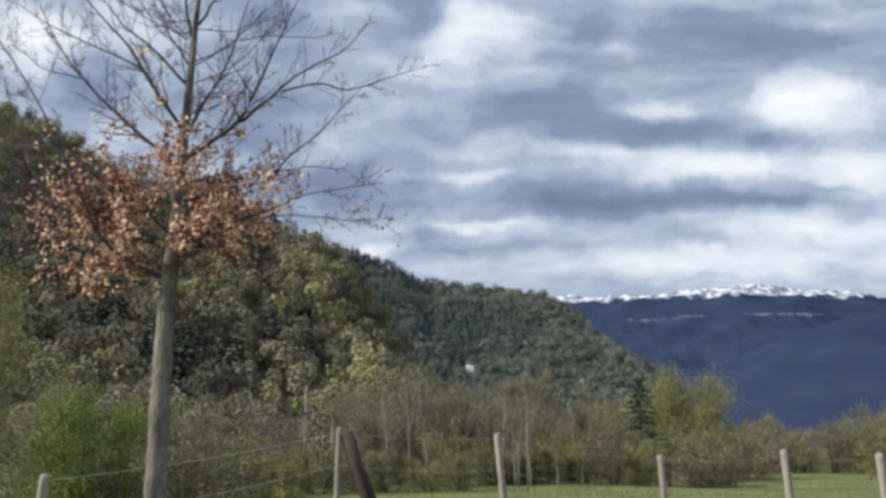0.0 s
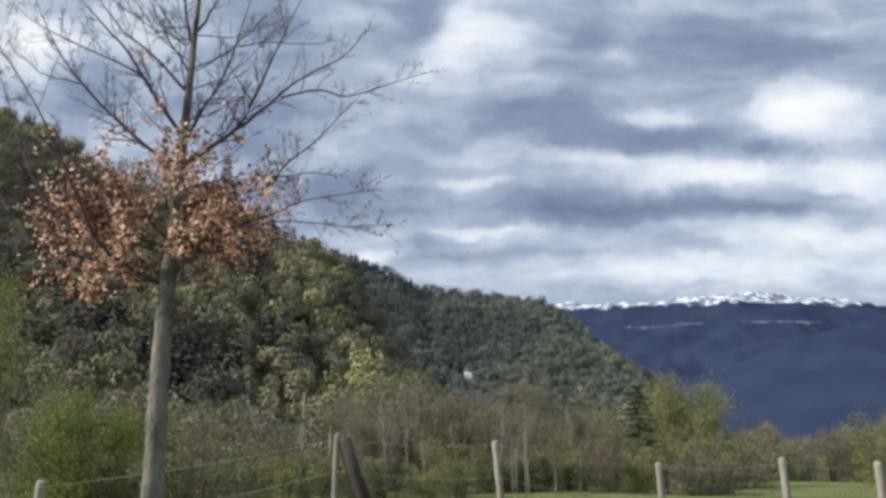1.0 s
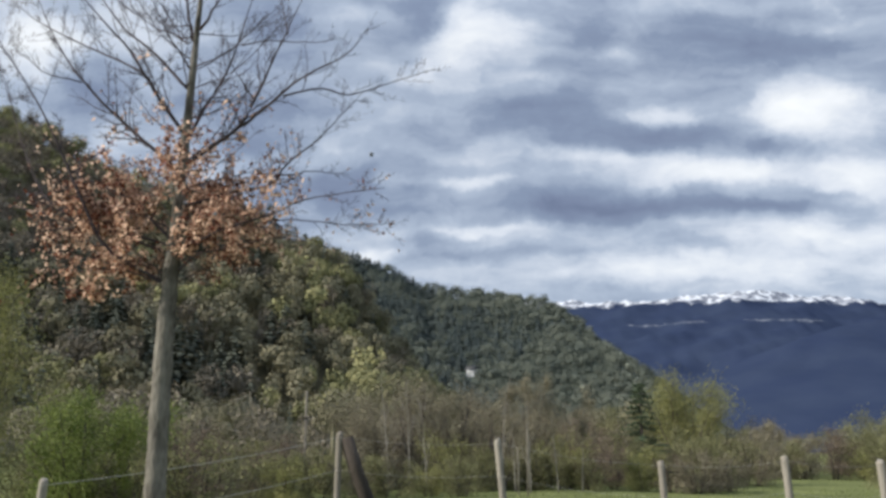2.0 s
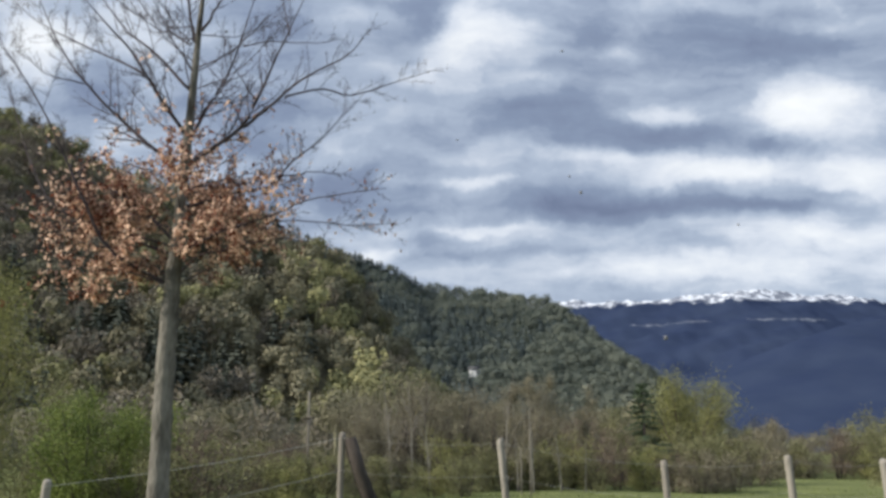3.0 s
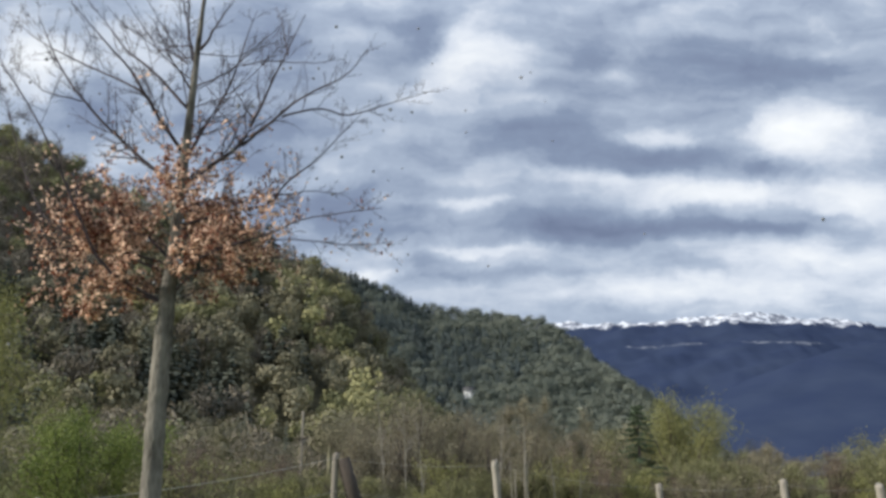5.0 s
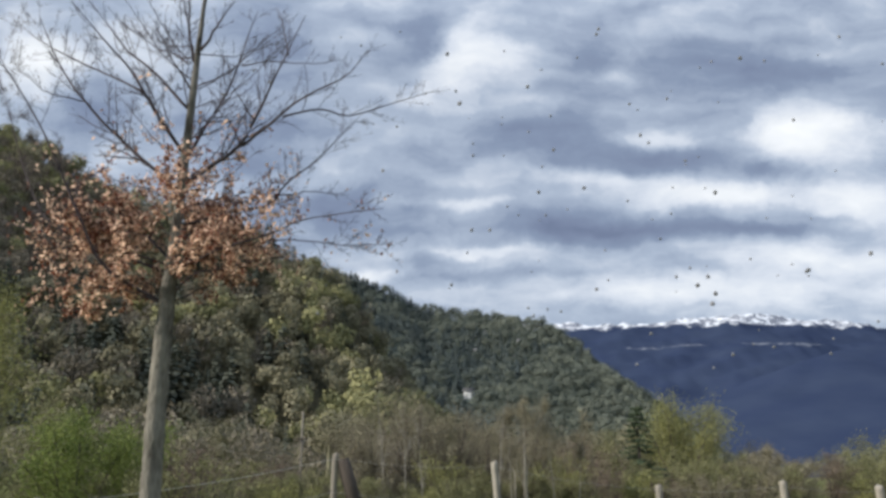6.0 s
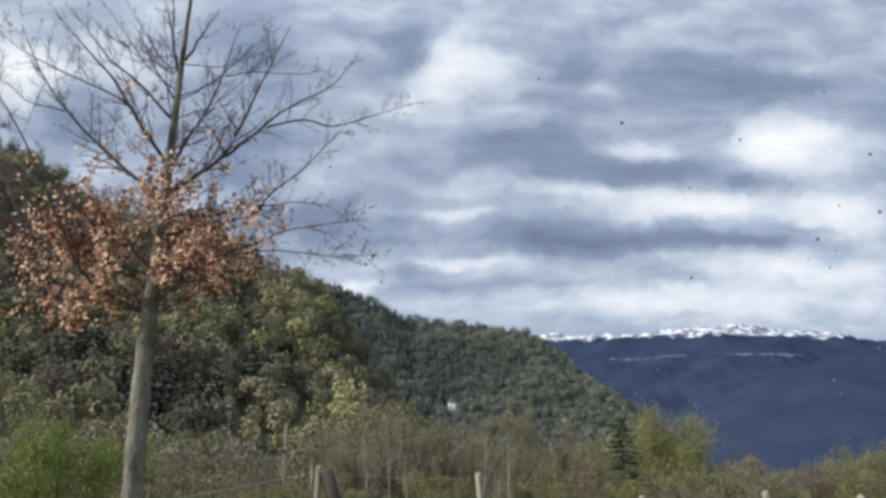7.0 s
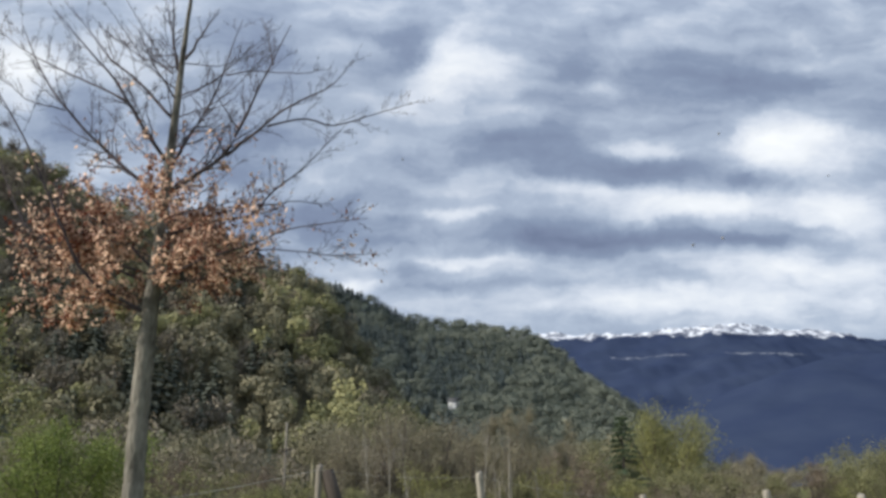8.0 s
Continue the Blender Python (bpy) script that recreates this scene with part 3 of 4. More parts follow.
# ---- the copper-leaved tree ----
# each limb: thickness at its foot, depth at foot and tip, and its course (side, height) from the trunk's foot
LEFT_BOUGHS = [
    (0.016, 0.0, 0.3, [(0.01, 4.7), (-0.27, 4.98), (-0.54, 5.22), (-0.75, 5.4), (-1.14, 5.91)]),
    (0.019, 0.0, -0.4, [(-0.02, 4.3), (-0.23, 4.6), (-0.46, 4.97), (-0.69, 5.22), (-0.96, 5.52)]),
    (0.011, -0.18, 0.5, [(-0.34, 4.77), (-0.62, 4.96), (-1.07, 5.22), (-1.59, 5.54), (-1.99, 5.88)]),
    (0.019, 0.0, 0.2, [(-0.04, 3.95), (-0.52, 4.35), (-0.96, 4.78), (-1.26, 5.15), (-1.56, 5.71)]),
    (0.007, 0.1, -0.3, [(-0.99, 4.81), (-1.14, 4.83), (-1.26, 4.84), (-1.42, 4.97)]),
    (0.009, 0.0, 0.5, [(-0.03, 5.14), (-0.28, 5.35), (-0.46, 5.46), (-0.94, 5.88)]),
]
RIGHT_BOUGHS = [
    (0.02, 0.0, -0.2, [(0.05, 4.0), (0.27, 4.15), (0.53, 4.34), (0.68, 4.67), (0.82, 5.02), (1.04, 5.53)]),
    (0.015, -0.07, -0.5, [(0.53, 4.33), (0.77, 4.48), (1.06, 4.66), (1.44, 4.83), (1.63, 5.01)]),
    (0.01, -0.2, 0.5, [(0.89, 4.55), (1.18, 4.71), (1.42, 4.74), (1.9, 4.99), (2.19, 5.16)]),
    (0.016, 0.0, 0.4, [(0.05, 4.26), (0.19, 4.63), (0.3, 4.93), (0.43, 5.45), (0.52, 5.88)]),
    (0.007, 0.3, 0.3, [(0.38, 5.28), (0.65, 5.31), (0.94, 5.3), (1.31, 5.33)]),
    (0.008, 0.0, -0.3, [(0.04, 4.91), (0.22, 4.94), (0.43, 5.01), (0.74, 5.25)]),
]
LEADERS = [
    (0.014, 0.0, 0.2, [(0.03, 5.14), (-0.07, 5.43), (-0.2, 5.94)]),
    (0.015, 0.0, -0.2, [(0.07, 5.28), (0.19, 5.4), (0.37, 5.7)]),
    (0.008, -0.1, -0.3, [(0.63, 4.55), (0.5, 4.71), (0.42, 4.88)]),
    (0.008, -0.17, 0.4, [(0.9, 5.15), (0.78, 5.55), (0.65, 5.95)]),
    (0.01, 0.0, -0.6, [(0.03, 4.86), (-0.08, 5.09), (-0.14, 5.29)]),
]
LOW_RIGHT_BOUGHS = [
    (0.015, 0.0, 0.5, [(0.02, 3.61), (0.4, 3.77), (0.72, 3.87), (0.87, 4.12), (1.11, 4.36), (1.51, 4.87)]),
    (0.007, 0.25, 0.3, [(0.75, 3.98), (0.91, 4.0), (1.08, 4.03), (1.4, 4.04)]),
    (0.012, 0.0, -0.5, [(0.02, 3.22), (0.47, 3.39), (0.87, 3.48), (1.22, 3.58), (1.79, 3.63)]),
    (0.01, 0.0, 0.6, [(0.03, 3.15), (0.39, 3.47), (0.96, 3.59), (1.42, 3.58), (1.8, 3.64)]),
    (0.012, 0.0, -0.3, [(0.01, 3.0), (0.2, 3.15), (0.54, 3.2), (0.87, 3.26), (1.19, 3.22)]),
]
LOW_LEFT_BOUGHS = [
    (0.015, 0.0, 0.4, [(-0.04, 3.32), (-0.4, 3.65), (-0.69, 3.84), (-1.01, 4.01), (-1.26, 4.35)]),
    (0.017, 0.0, -0.5, [(-0.07, 2.95), (-0.52, 3.2), (-0.73, 3.58), (-1.08, 4.3), (-1.43, 4.86), (-1.55, 5.14)]),
    (0.014, 0.0, 0.6, [(-0.04, 3.2), (-0.81, 3.52), (-1.3, 3.66), (-1.69, 3.78), (-2.08, 3.92)]),
    (0.011, 0.0, 0.9, [(-0.04, 3.27), (-1.08, 3.62), (-1.59, 4.2), (-1.93, 4.86), (-2.3, 5.54)]),
    (0.009, 0.0, -0.4, [(-0.06, 2.94), (-0.31, 3.01), (-0.58, 3.03), (-0.82, 2.97)]),
    (0.008, 0.0, 0.4, [(-0.06, 3.0), (-0.41, 2.98), (-0.69, 2.95), (-1.02, 2.92)]),
]


def leaf_shoots(tips, rng, per, keep_fn):
    """Places for leaves, spread along the shoots."""
    at = []
    for k in {len(q) for q in tips}:
        q = np.repeat(np.array([q for q in tips if len(q) == k]), per, axis=0)
        x = rng.uniform(0.05, 0.999, len(q)) * (k - 1)
        i, row = x.astype(int), np.arange(len(q))
        p = q[row, i] + (q[row, i + 1] - q[row, i]) * (x - i)[:, None]
        at.append(p[rng.uniform(size=len(p)) < keep_fn(p.T)])
    at = np.concatenate(at)
    return at + rng.normal(size=at.shape) * 0.025


def smooth_course(pts, k):
    """k points on a rounded line through the given ones, evenly spaced."""
    p = np.asarray(pts, float)
    p = np.concatenate([[2 * p[0] - p[1]], p, [2 * p[-1] - p[-2]]])
    out = []
    for i in range(1, len(p) - 2):
        s = np.linspace(0, 1, 12, endpoint=False)[:, None]
        a, b, c, d = p[i - 1:i + 3]
        out.append(0.5 * (2 * b + (c - a) * s + (2 * a - 5 * b + 4 * c - d) * s ** 2 + (3 * b - a - 3 * c + d) * s ** 3))
    q = np.concatenate(out + [p[-2:-1]])
    run = np.concatenate([[0], np.cumsum(np.linalg.norm(np.diff(q, axis=0), axis=1))])
    at = np.linspace(0, run[-1], k)
    return np.stack([np.interp(at, run, q[:, j]) for j in range(3)], 1), run[-1]


def copper_tree():
    rng = np.random.default_rng(5)
    tree = tagged(new("copper_tree"), "young slender tree with bare upper twigs and withered copper leaves", "tree")
    place(tree, -2.28, 7.0, ground_z(-2.28, 7.0))
    g = Geo()
    zs = np.array([-0.1, 0.0, 0.25, 0.6, 1.1, 1.7, 2.3, 2.9, 3.4, 3.9, 4.4, 4.9, 5.3, 5.8, 6.4, 7.0])
    rs = np.array([0.13, 0.12, 0.10, 0.095, 0.092, 0.087, 0.082, 0.074, 0.056, 0.047, 0.040, 0.034, 0.027, 0.019, 0.012, 0.006])
    axis = np.stack([0.016 * np.sin(zs * 1.9) - 0.028 * np.clip((3.6 - zs) / 2.5, 0, 1.4) + 0.055 * np.clip((zs - 4.2) / 1.2, 0, 1.8), 0.02 * np.sin(zs * 1.3), zs], 1)
    fine = np.linspace(zs[0], zs[-1], 110)
    knots = 1 + 0.10 * np.clip(np.sin(fine * 9.0) * np.sin(fine * 23.0), 0, 1)   # swellings where limbs leave
    g.tube(np.stack([np.interp(fine, zs, axis[:, k]) for k in range(3)], 1) + rng.normal(size=(110, 3)) * 0.0012, np.interp(fine, zs, rs) * 0.92 * knots * rng.uniform(0.98, 1.02, 110), 18)
    part("trunk", g, BARK, tree, "grey-brown bark, pale on the sunlit flank", True)
    limbs = [(r, d0, d1, course, leafy) for rows, leafy in ((LEFT_BOUGHS, 0.25), (RIGHT_BOUGHS, 0.25), (LEADERS, 0.0), (LOW_RIGHT_BOUGHS, 0.8), (LOW_LEFT_BOUGHS, 1.0)) for r, d0, d1, course in rows]
    for k in range(16):   # thin shoots of the upper crown
        z0, a, ln, up = rng.uniform(3.9, 5.4), rng.uniform(0, 2 * np.pi), rng.uniform(0.5, 1.2), rng.uniform(0.5, 1.0)
        c, s = math.cos(a) * ln, math.sin(a) * ln
        limbs.append((0.006, 0.0, s, [(0.0, z0), (c * 0.45, z0 + up * 0.35), (c, z0 + up)], 0.5))
    for k in range(30):   # short leafy shoots round the trunk
        z0, a, ln, up = rng.uniform(2.95, 4.15), rng.uniform(0, 2 * np.pi), rng.uniform(0.4, 1.0), rng.uniform(-0.05, 0.4)
        c, s = math.cos(a) * ln, math.sin(a) * ln
        limbs.append((0.006, 0.0, s, [(0.0, z0), (c * 0.5, z0 + 0.1 + up * 0.3), (c, z0 + up)], 1.0))
    for r0, d0, d1, course, leafy in limbs:
        n = len(course)
        depth = np.linspace(d0, d1, n)
        pts, ln = smooth_course([(x, depth[i], z) for i, (x, z) in enumerate(course)], 18)
        pts[1:] += np.cumsum(rng.normal(size=(17, 3)) * 0.0045, axis=0)
        rad = np.linspace(r0, max(0.0022, r0 * 0.16), 18)
        g = Geo()
        g.tube(pts, rad, 7)
        tips = []
        shoots = int(5 + 8.5 * ln)
        twigs(g, pts, rad, rng, 3, shoots, 0.30 if ln > 0.9 else 0.42, 0.22 if leafy < 0.8 else 0.10, 4, tips, 0.85, 0.10, 0.0007)
        bough = part("bough", g, TWIG, tree, smooth=True)

        # leaves hang on in the lower crown
        def keep(p):
            low = np.clip((4.80 - p[2]) / 1.25, 0, 1) ** 1.5
            near = np.clip(1.6 - abs(p[0] + 0.12) / 0.80, 0.03, 1)
            near = near * np.where((p[0] < -0.75) & (p[2] > 3.85), 0.25, 1.0)
            return low * near * (0.30 + 0.70 * leafy) * 0.34
        at = leaf_shoots(tips, rng, 2, keep)
        if len(at) > 3:
            gl = Geo()
            gl.leaves(at - (0, 0, 0.02), rng.normal(size=at.shape) + np.array([-0.5, -0.3, 0.1]), 0.050, rng, 0.5)
            tagged(part("leaves", gl, COPPER, bough, "withered copper-brown leaves"), kind="stuff")


copper_tree()


# ---- fence ----
POSTS = [(-1.31, 11.0, 1.73, 0.040, 0.5), (0.70, 11.2, 1.66, 0.047, -5.0), (2.84, 11.4, 1.39, 0.044, -3.0), (4.54, 11.6, 1.45, 0.050, -2.0), (5.90, 11.8, 1.40, 0.056, -2.5), (-3.86, 8.5, 1.23, 0.042, 3.0)]


def fence():
    rng = np.random.default_rng(8)
    ob = tagged(new("fence"), "weathered wooden post fence strung with slack wires", "fence")
    place(ob, 0, 11, 0)
    tops = []
    for k, (x, y, top, r, lean) in enumerate(POSTS):
        g = Geo()
        base = ground_z(x, y) - 0.25
        zs = np.array([base, 0.3, 0.7, top - 0.05, top - 0.012, top])
        sh = -math.tan(radians(-lean)) * (zs - top)
        wob = rng.normal(size=(6, 2)) * 0.003
        pts = np.stack([x + sh + wob[:, 0], y - 11 + wob[:, 1], zs], 1)
        g.tube(pts, [r * 1.08, r * 1.05, r * 1.02, r, r * 0.95, r * 0.72], 10)
        part("post", g, POST_WOOD, ob, "grey weathered post with a split top" if k == 0 else "")
        tops.append((x, y - 11, top))
    g = Geo()
    x, y, top = tops[0]
    g.tube([(x + 0.09, y + 0.02, top - 0.06), (x + 0.22, y + 0.04, 1.25), (x + 0.45, y + 0.08, 0.7), (x + 0.8, y + 0.12, -0.15)], [0.085, 0.092, 0.092, 0.095], 9)
    part("brace", g, DARK_WOOD, ob, "dark slanting timber brace")
    order = [5, 0, 1, 2, 3, 4]
    for a, b in zip(order[:-1], order[1:]):
        for drop in (0.06, 0.46, 0.86):
            p, q = np.array(tops[a]) - (0, 0.05, drop), np.array(tops[b]) - (0, 0.05, drop)
            t = np.linspace(0, 1, 14)[:, None]
            pts = p * (1 - t) + q * t - np.array([0, 0, 1]) * 0.05 * np.sin(np.pi * t)
            g = Geo()
            g.tube(pts, np.full(14, 0.0032 if a == 5 else 0.0014), 5)
            part("wire", g, WIRE, ob)


fence()


# ---- poles ----
def pole(x, y, h, r, arm, label):
    ob = tagged(new("pole"), label, "pole")
    place(ob, x, y, ground_z(x, y))
    g = Geo()
    g.tube([(0, 0, -0.1), (0.01, 0, h * 0.5), (0, 0, h - 0.03), (0, 0, h)], [r * 1.15, r, r * 0.85, r * 0.6], 8)
    part("shaft", g, POST_WOOD, ob)
    if arm:
        g = Geo()
        g.tube([(-0.22, -r, h - 0.95), (0.22, -r, h - 0.92)], [0.03, 0.03], 6)
        part("crossarm", g, DARK_WOOD, ob)


pole(-4.77, 30, 3.62, 0.042, True, "thin grey wooden pole with a short crossarm")
pole(2.9, 30, 2.5, 0.024, False, "thin grey stake standing among shrubs")
pole(2.62, 30.5, 1.6, 0.022, False, "short grey stake standing among shrubs")


# ---- shrubs and trees at the meadow's edge ----
def shrub(name, x, y, w, h, mat, leaves, size, seed, label, category="shrub", stem=TWIG, stems=7, droop=0.25, aspect=0.55, base=0.1):
    rng = np.random.default_rng(seed)
    ob = tagged(new(name), label, category)
    place(ob, x, y, ground_z(x, y))
    tips = []
    for _ in range(stems):
        a = rng.uniform(0, 2 * np.pi)
        rr = w * 0.5 * math.sqrt(rng.uniform(0.02, 0.8))
        b = np.array([math.cos(a) * rr, math.sin(a) * rr, h * rng.uniform(0.72, 1.0) * math.sqrt(max(0.1, 1 - (rr / (w * 0.62)) ** 2))])
        a0 = np.array([math.cos(a), math.sin(a), 0]) * w * 0.06
        pts = curve_points(a0 - (0, 0, 0.1), a0 * 0.5 + b * 0.5 * (1, 1, 1.25), b, 8)
        rad = np.linspace(0.008 * h + 0.004, 0.004, 8)
        g = Geo()
        g.tube(pts, rad, 5)
        tips.append(pts)
        twigs(g, pts, rad, rng, 2, 9, 0.36, droop, 3, tips, 1.0, 0.1)
        part("stem", g, stem, ob, smooth=True)
    if leaves:
        pool = np.concatenate([q[1:] for q in tips])
        pool = pool[pool[:, 2] > h * base]
        skirt = pool[rng.integers(len(pool), size=len(pool) // 2)] * (1.0, 1.0, 0.35)
        pool = np.concatenate([pool, skirt])
        at = pool[rng.integers(len(pool), size=leaves)] + rng.normal(size=(leaves, 3)) * (0.055 * h, 0.055 * h, 0.05 * h)
        at[:, 2] = np.maximum(at[:, 2], 0.02)
        gl = Geo()
        gl.leaves(at, rng.normal(size=at.shape) + np.array([0, 0, 0.6]), size, rng, aspect)
        tagged(part("foliage", gl, mat, ob), kind="stuff")
    return ob


def bare_tree(name, x, y, h, seed, label, stem=TWIG, count=11, spread=0.8, haze=None):
    rng = np.random.default_rng(seed)
    ob = tagged(new(name), label, "tree")
    place(ob, x, y, ground_z(x, y))
    g, tips = Geo(), []
    k = 10
    pts = np.stack([np.linspace(0, 1, k) ** 1.5 * rng.normal() * 0.08 * h, np.linspace(0, 1, k) * rng.normal() * 0.05 * h, np.linspace(-0.1, h, k)], 1)
    rad = np.linspace(0.0075 * h, 0.005, k)
    g.tube(pts, rad, 7)
    part("trunk", g, stem, ob, smooth=True)
    for _ in range(count):
        g = Geo()
        first = len(tips)
        twigs(g, pts, rad, rng, 3, 1, 0.42, 0.45, 3, tips, spread, 0.2)
        q = tips[first]
        twigs(g, q, np.full(len(q), 0.008), rng, 2, 8, 0.5, 0.4, 3, tips, spread, 0.1)
        part("branch", g, stem, ob, smooth=True)
    if haze:
        pool = np.concatenate([q[2:] for q in tips])
        at = pool[rng.integers(len(pool), size=2600)] + rng.normal(size=(2600, 3)) * 0.09
        gl = Geo()
        gl.leaves(at, rng.normal(size=at.shape), 0.07, rng, 0.4)
        tagged(part("bud_haze", gl, haze, ob), kind="stuff")


def fir(x, y, h, w, seed, label):
    rng = np.random.default_rng(seed)
    ob = tagged(new("fir"), label, "conifer")
    place(ob, x, y, ground_z(x, y))
    g = Geo()
    g.tube([(0, 0, -0.1), (0.02, 0, h * 0.5), (0, 0, h)], [0.09, 0.06, 0.012], 8)
    part("trunk", g, TWIG, ob, smooth=True)
    g, at, nm = Geo(), [], []
    for z in np.arange(0.5, h - 0.15, 0.26):
        r = w * 0.5 * (1 - z / h) ** 0.85 + 0.05
        for a in rng.uniform(0, 2 * np.pi, 7):
            q = r * rng.uniform(0.75, 1.15)
            d = np.array([math.cos(a), math.sin(a), 0])
            pts = np.array([d * 0.02 + (0, 0, z), d * q * 0.55 + (0, 0, z - q * 0.16), d * q + (0, 0, z - q * 0.12)])
            g.tube(pts, [0.014, 0.01, 0.004], 3)
            for s in rng.uniform(0.12, 1.0, 34):
                at.append(d * q * s + (0, 0, z - q * 0.16 * min(1, s * 1.6)) + rng.normal(size=3) * (0.09, 0.09, 0.045))
                nm.append(d * 0.3 + (0, 0, 1) + rng.normal(size=3) * 0.5)
    tagged(part("branches", g, TWIG, ob), kind="stuff")
    g = Geo()
    g.leaves(at, nm, 0.17, rng, 0.3)
    tagged(part("needles", g, NEEDLE, ob), kind="stuff")


def edge_plants():
    shrub("green_shrub", -8.0, 19.5, 4.9, 2.85, SPRING, 26000, 0.065, 41, "bushy shrub in bright fresh green leaf", stems=16)
    shrub("olive_shrub", -9.5, 21.5, 1.7, 3.3, OLIVE, 9000, 0.065, 42, "tall olive-grey budding shrub", stems=9)
    shrub("olive_shrub", -12.4, 20.0, 4.4, 2.4, OLIVE, 11000, 0.065, 43, "broad dull olive shrub", stems=10)
    shrub("yellow_green_tree", -14.15, 25.0, 3.8, 7.4, YELLOW, 26000, 0.08, 44, "tall yellow-green tree in young leaf", "tree", stems=9)
    shrub("weedy_shrub", -4.9, 17.5, 2.6, 1.75, OLIVE, 4500, 0.07, 45, "low yellow-olive shrub beside the fence", stems=12)
    shrub("weedy_shrub", -6.6, 18.5, 2.0, 1.5, OLIVE, 2500, 0.07, 46, "low yellow-olive shrub beside the fence", stems=9)
    shrub("rust_shrub", -8.0, 27.0, 2.6, 2.6, RUST, 2500, 0.08, 47, "reddish brown budding shrub")
    rng = np.random.default_rng(77)
    for k, (x, y, h) in enumerate([(-4.0, 44, 4.2), (-2.4, 40, 4.6), (-1.1, 38, 4.6), (0.5, 40, 4.3), (-3.2, 36, 3.0), (2.4, 43, 4.4), (4.6, 46, 4.6)]):
        shrub("brown_shrub", x, y, h * 0.9, h * 1.1, BUD, 15000, 0.07, 50 + k, "grey-brown budding shrub, dense and rounded", stem=TWIG, stems=20)
    for k, (x, y, h) in enumerate([(-2.0, 32.4, 4.1), (-1.2, 32.0, 3.8), (-0.6, 33.0, 3.4), (2.2, 32.5, 4.0), (3.3, 33.0, 4.3), (4.4, 33.5, 3.8), (5.4, 34.0, 3.3), (2.8, 34.0, 3.6)]):
        bare_tree("bare_tree", x, y, h, 60 + k, "slim leafless tree with pale grey stem and twigs", PALE, haze=BUD if k > 3 else None)
    for k, (x, y, h, m) in enumerate([(0.3, 34, 2.4, YELLOW), (1.9, 36, 1.8, OLIVE), (3.6, 36, 2.0, OLIVE), (5.2, 37, 2.3, YELLOW), (6.6, 40, 2.7, RUST), (8.0, 40, 2.6, OLIVE), (9.0, 38, 1.7, YELLOW), (-2.6, 33, 1.5, OLIVE), (-4.4, 32, 1.6, OLIVE), (7.2, 50, 4.0, RUST), (8.9, 52, 4.4, BUD), (11.6, 48, 3.4, OLIVE), (5.0, 52, 4.2, BUD)]):
        shrub("hedge_shrub", x, y, h * 1.3, h, m, 3200, 0.085 * (y / 36), 80 + k, {YELLOW: "yellow-green", OLIVE: "dull olive", RUST: "reddish brown", BUD: "grey-brown"}[m] + " shrub at the meadow's edge", stems=9)
    fir(10.3, 45, 5.2, 4.4, 90, "dark green young fir beside the meadow")
    shrub("yellow_green_tree", 16.7, 60, 7.4, 7.2, YELLOW, 34000, 0.11, 91, "broad yellow-green tree in young leaf", "tree", stems=24)
    shrub("olive_shrub", 16.3, 30, 3.8, 2.7, OLIVE, 22000, 0.055, 93, "dense rounded olive-green shrub beside the meadow", stems=18, base=0.0)
    shrub("olive_tree", 12.9, 62, 4.6, 5.2, OLIVE, 9000, 0.11, 92, "small dull olive tree in young leaf", "tree", stems=9)
    for k, (x, y, w, h, m) in enumerate([(20.5, 52, 6, 3.1, BUD), (24.5, 50, 6, 3.5, OLIVE), (28.5, 51, 6.5, 4.3, OLIVE), (16.5, 50, 4, 2.2, OLIVE), (13.6, 47, 3, 2.0, OLIVE), (22.5, 62, 7, 4.0, BUD), (32.5, 54, 7, 4.6, SPRING), (26.5, 56, 7, 3.6, OLIVE), (30.0, 60, 8, 4.2, OLIVE), (18.5, 56, 6, 3.0, OLIVE), (22.0, 57, 6, 3.2, BUD)]):
        shrub("hedge_shrub", x, y, w, h, m, 11000, 0.095, 100 + k, {OLIVE: "rounded olive-green hedge shrub", BUD: "grey-brown budding hedge shrub", SPRING: "fresh green hedge shrub"}[m], stems=13)


edge_plants()


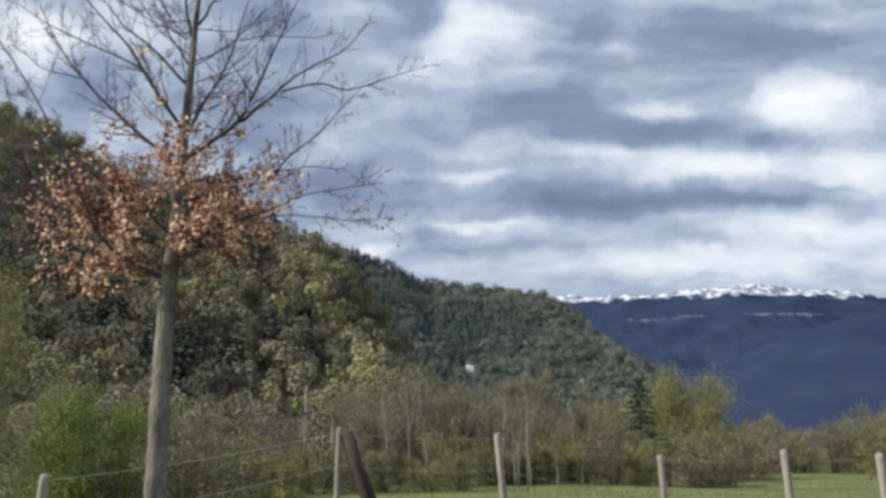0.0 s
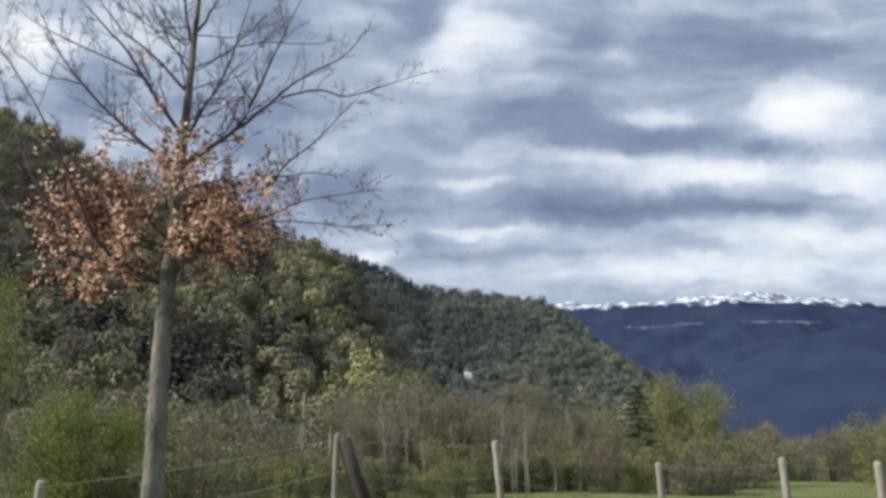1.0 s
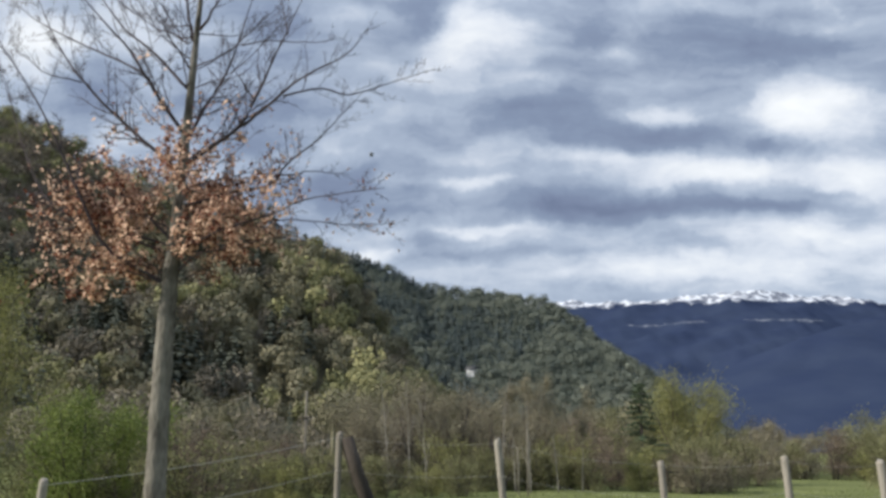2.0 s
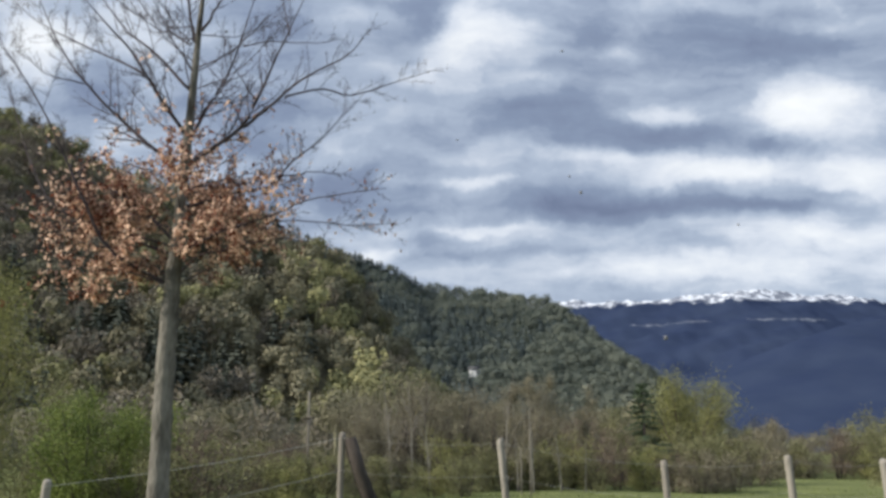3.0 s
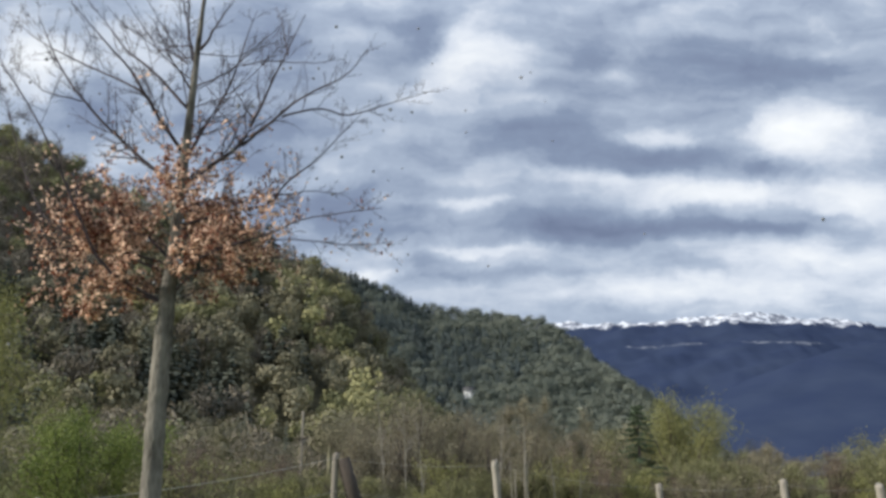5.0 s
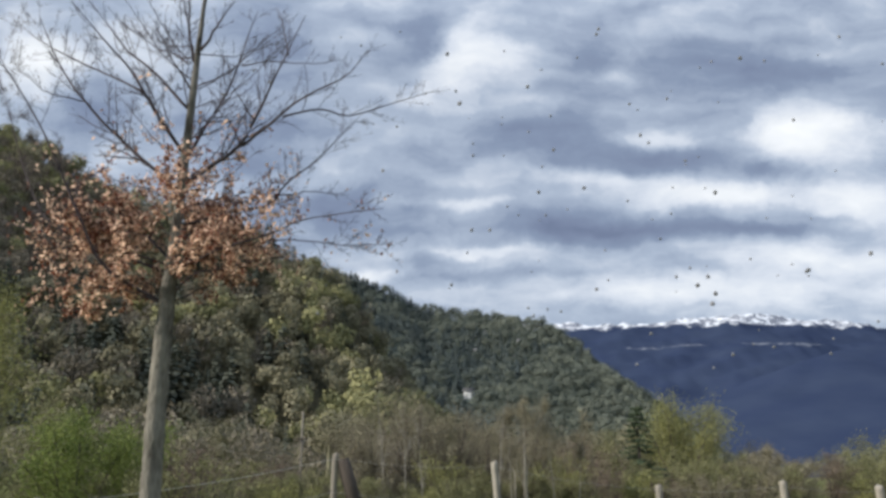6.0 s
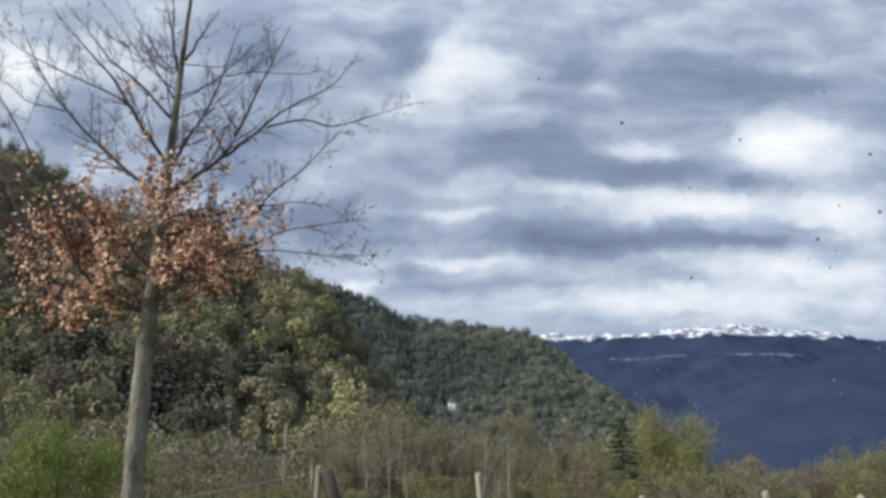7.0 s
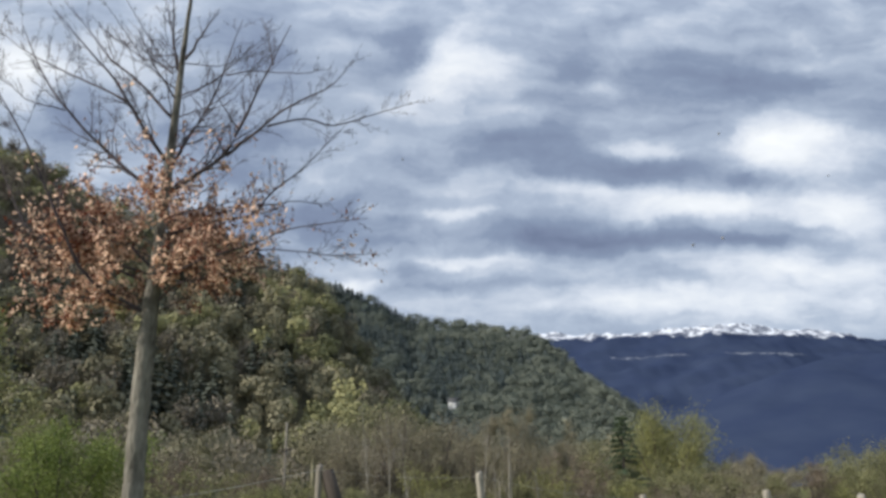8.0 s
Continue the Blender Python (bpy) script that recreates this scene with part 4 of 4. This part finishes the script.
def undergrowth():
    """A belt of low scrub between the fence and the wood."""
    rng = np.random.default_rng(23)
    olds = [shrub("scrub", -11.0, 24.0, 2.6, 1.7, OLIVE, 4200, 0.065, 141, "low dull olive scrub by the meadow", stems=9, base=0.0),
            shrub("scrub", -13.5, 24.0, 2.8, 1.9, BUD, 4200, 0.065, 142, "low grey-brown budding scrub by the meadow", stems=9, base=0.0),
            shrub("scrub", -8.5, 23.0, 2.4, 1.6, YELLOW, 3600, 0.062, 143, "low yellow-green scrub by the meadow", stems=9, base=0.0),
            shrub("scrub", -6.5, 24.0, 2.4, 2.0, RUST, 3600, 0.062, 144, "low reddish brown scrub by the meadow", stems=9, base=0.0)]
    rows = [(x, 26 + rng.uniform(-2, 3)) for x in np.arange(-17.5, -4.0, 1.1)] + [(x, 34.5 + rng.uniform(-1.2, 2.0)) for x in np.arange(-12, 12.5, 0.95)] + [(x, 29.5 + rng.uniform(-1.0, 1.0)) for x in np.arange(-6.5, 1.0, 1.2)] + [(x, 41 + rng.uniform(-2, 3)) for x in np.arange(-14, 15, 1.3)] + [(x, 48 + rng.uniform(-1.5, 2)) for x in np.arange(12, 36, 1.6)]
    for x, y in rows:
        ob = olds[rng.choice(4, p=[0.44, 0.32, 0.16, 0.08])]
        sc = rng.uniform(0.7, 1.25) * (1.15 if y > 38 else 0.85)
        c = copy_thing(ob, pose(x, y, ground_z(x, y), 0, 0, rng.uniform(0, 360)))
        c.scale = (sc * 1.1, sc * 1.1, sc)


undergrowth()


def meadow_grass():
    rng = np.random.default_rng(15)
    n = 9000
    y = rng.uniform(23, 46, n)
    x = y * rng.uniform(-0.62, 0.62, n)
    h = rng.uniform(0.05, 0.16, n)
    lean = rng.normal(size=(n, 2)) * 0.06
    z = waves(x, y, 30, 2, 3) * 0.10 * np.clip(1 - np.hypot(x, y) / 200, 0, 1) - 0.03
    side = rng.uniform(0.012, 0.03, n)
    a = rng.uniform(0, np.pi, n)
    v = np.stack([np.stack([x - side * np.cos(a), y - side * np.sin(a), z], 1), np.stack([x + side * np.cos(a), y + side * np.sin(a), z], 1), np.stack([x + lean[:, 0], y + lean[:, 1], z + h], 1)], 1).reshape(-1, 3)
    g = Geo()
    g.add(v, np.arange(n * 3).reshape(-1, 3))
    tagged(new("grass", g.mesh("grass", BLADE)), "short green meadow grass", "grass", kind="stuff")


meadow_grass()


# ---- far house ----
def house(x, y, w, h):
    z = float(mid_height(np.array([x * 1.0]), np.array([y * 1.0]))[0])
    ob = tagged(new("house"), "small white house with a dark roof among the trees", "house")
    place(ob, x, y, max(z, 0) + 0.0)
    g = Geo()
    v = [(-w / 2, -3, -4), (w / 2, -3, -4), (w / 2, 3, -4), (-w / 2, 3, -4), (-w / 2, -3, h), (w / 2, -3, h), (w / 2, 3, h), (-w / 2, 3, h), (-w / 2, 0, h + 2.6), (w / 2, 0, h + 2.6)]
    g.add(v, [(0, 1, 5, 4), (1, 2, 6, 5), (2, 3, 7, 6), (3, 0, 4, 7)])
    g.f3.append(np.array([(4, 7, 8), (5, 9, 6)]))
    part("wall", g, WHITE_WALL, ob)
    g = Geo()
    for s in (-1, 1):
        b = [(-w / 2 - 0.4, s * 3.5, h - 0.4), (w / 2 + 0.4, s * 3.5, h - 0.4), (w / 2 + 0.4, 0, h + 2.65), (-w / 2 - 0.4, 0, h + 2.65)]
        t = [(p[0], p[1], p[2] + 0.25) for p in b]
        g.add(b + t, [(0, 1, 2, 3), (4, 7, 6, 5), (0, 4, 5, 1), (1, 5, 6, 2), (2, 6, 7, 3), (3, 7, 4, 0)])
    part("roof", g, ROOF, ob)
    for k in range(2):
        g = Geo()
        cx = (k - 0.5) * w * 0.45
        b = [(cx - 0.5, -3.05, 1.6), (cx + 0.5, -3.05, 1.6), (cx + 0.5, -3.05, 3.0), (cx - 0.5, -3.05, 3.0)]
        t = [(p[0], -2.9, p[2]) for p in b]
        g.add(b + t, [(0, 1, 2, 3), (4, 7, 6, 5), (0, 4, 5, 1), (1, 5, 6, 2), (2, 6, 7, 3), (3, 7, 4, 0)])
        part("window", g, ROOF, ob)


house(25.8, 765, 10, 6)


# ---- what moves ----
def flake_thing(seed):
    rng = np.random.default_rng(seed)
    bm = bmesh.new()
    bmesh.ops.create_icosphere(bm, subdivisions=1, radius=1.0)
    for v in bm.verts:
        v.co *= rng.uniform(0.65, 1.25)
    me = bpy.data.meshes.new("wind_blown_flake")
    bm.to_mesh(me)
    bm.free()
    me.materials.append(FLAKE)
    return me


FLAKES = []


def make_flakes():
    rng = np.random.default_rng(19)
    meshes = [flake_thing(s) for s in (1, 2, 3)]
    # a gust carries most of them through about six seconds in; a few stray ones pass before and after
    for k in range(150):
        ob = tagged(new("wind_blown_flake", meshes[k % 3]), "tiny pale flake blown through the air", "flake", "flakes in the gust")
        s = rng.uniform(0.008, 0.016)
        ob.scale = (s, s * rng.uniform(0.6, 1.0), s * rng.uniform(0.8, 1.5))
        d = rng.uniform(4.5, 8.0)
        if k < 126:
            t, side = rng.normal(6.1, 0.26), rng.normal(0.28, 0.20)
        else:
            t, side = (rng.uniform(2.6, 4.8) if k < 140 else rng.uniform(6.7, 8.0)), rng.uniform(-0.1, 0.5)
        up = rng.uniform(0.12, 0.56)
        speed = np.array([rng.uniform(2.6, 4.6), rng.uniform(-0.3, 0.3), rng.normal() * 0.3 - 0.5])
        FLAKES.append((ob, t, np.array([side * d, d, 1.5 + up * d]), speed, rng.uniform(-60, 60, 3)))


make_flakes()


def motions():
    for ob, t, p, v, spin in FLAKES:
        rows = []
        for s in np.linspace(0, 8, 17):
            q = p + v * (s - t) + np.array([0, 0, 0.05]) * math.sin(3.1 * (s - t) + spin[0])
            rows.append((float(s), pose(*q, *(spin * (s - t)))))
        walk(ob, rows)


motions()
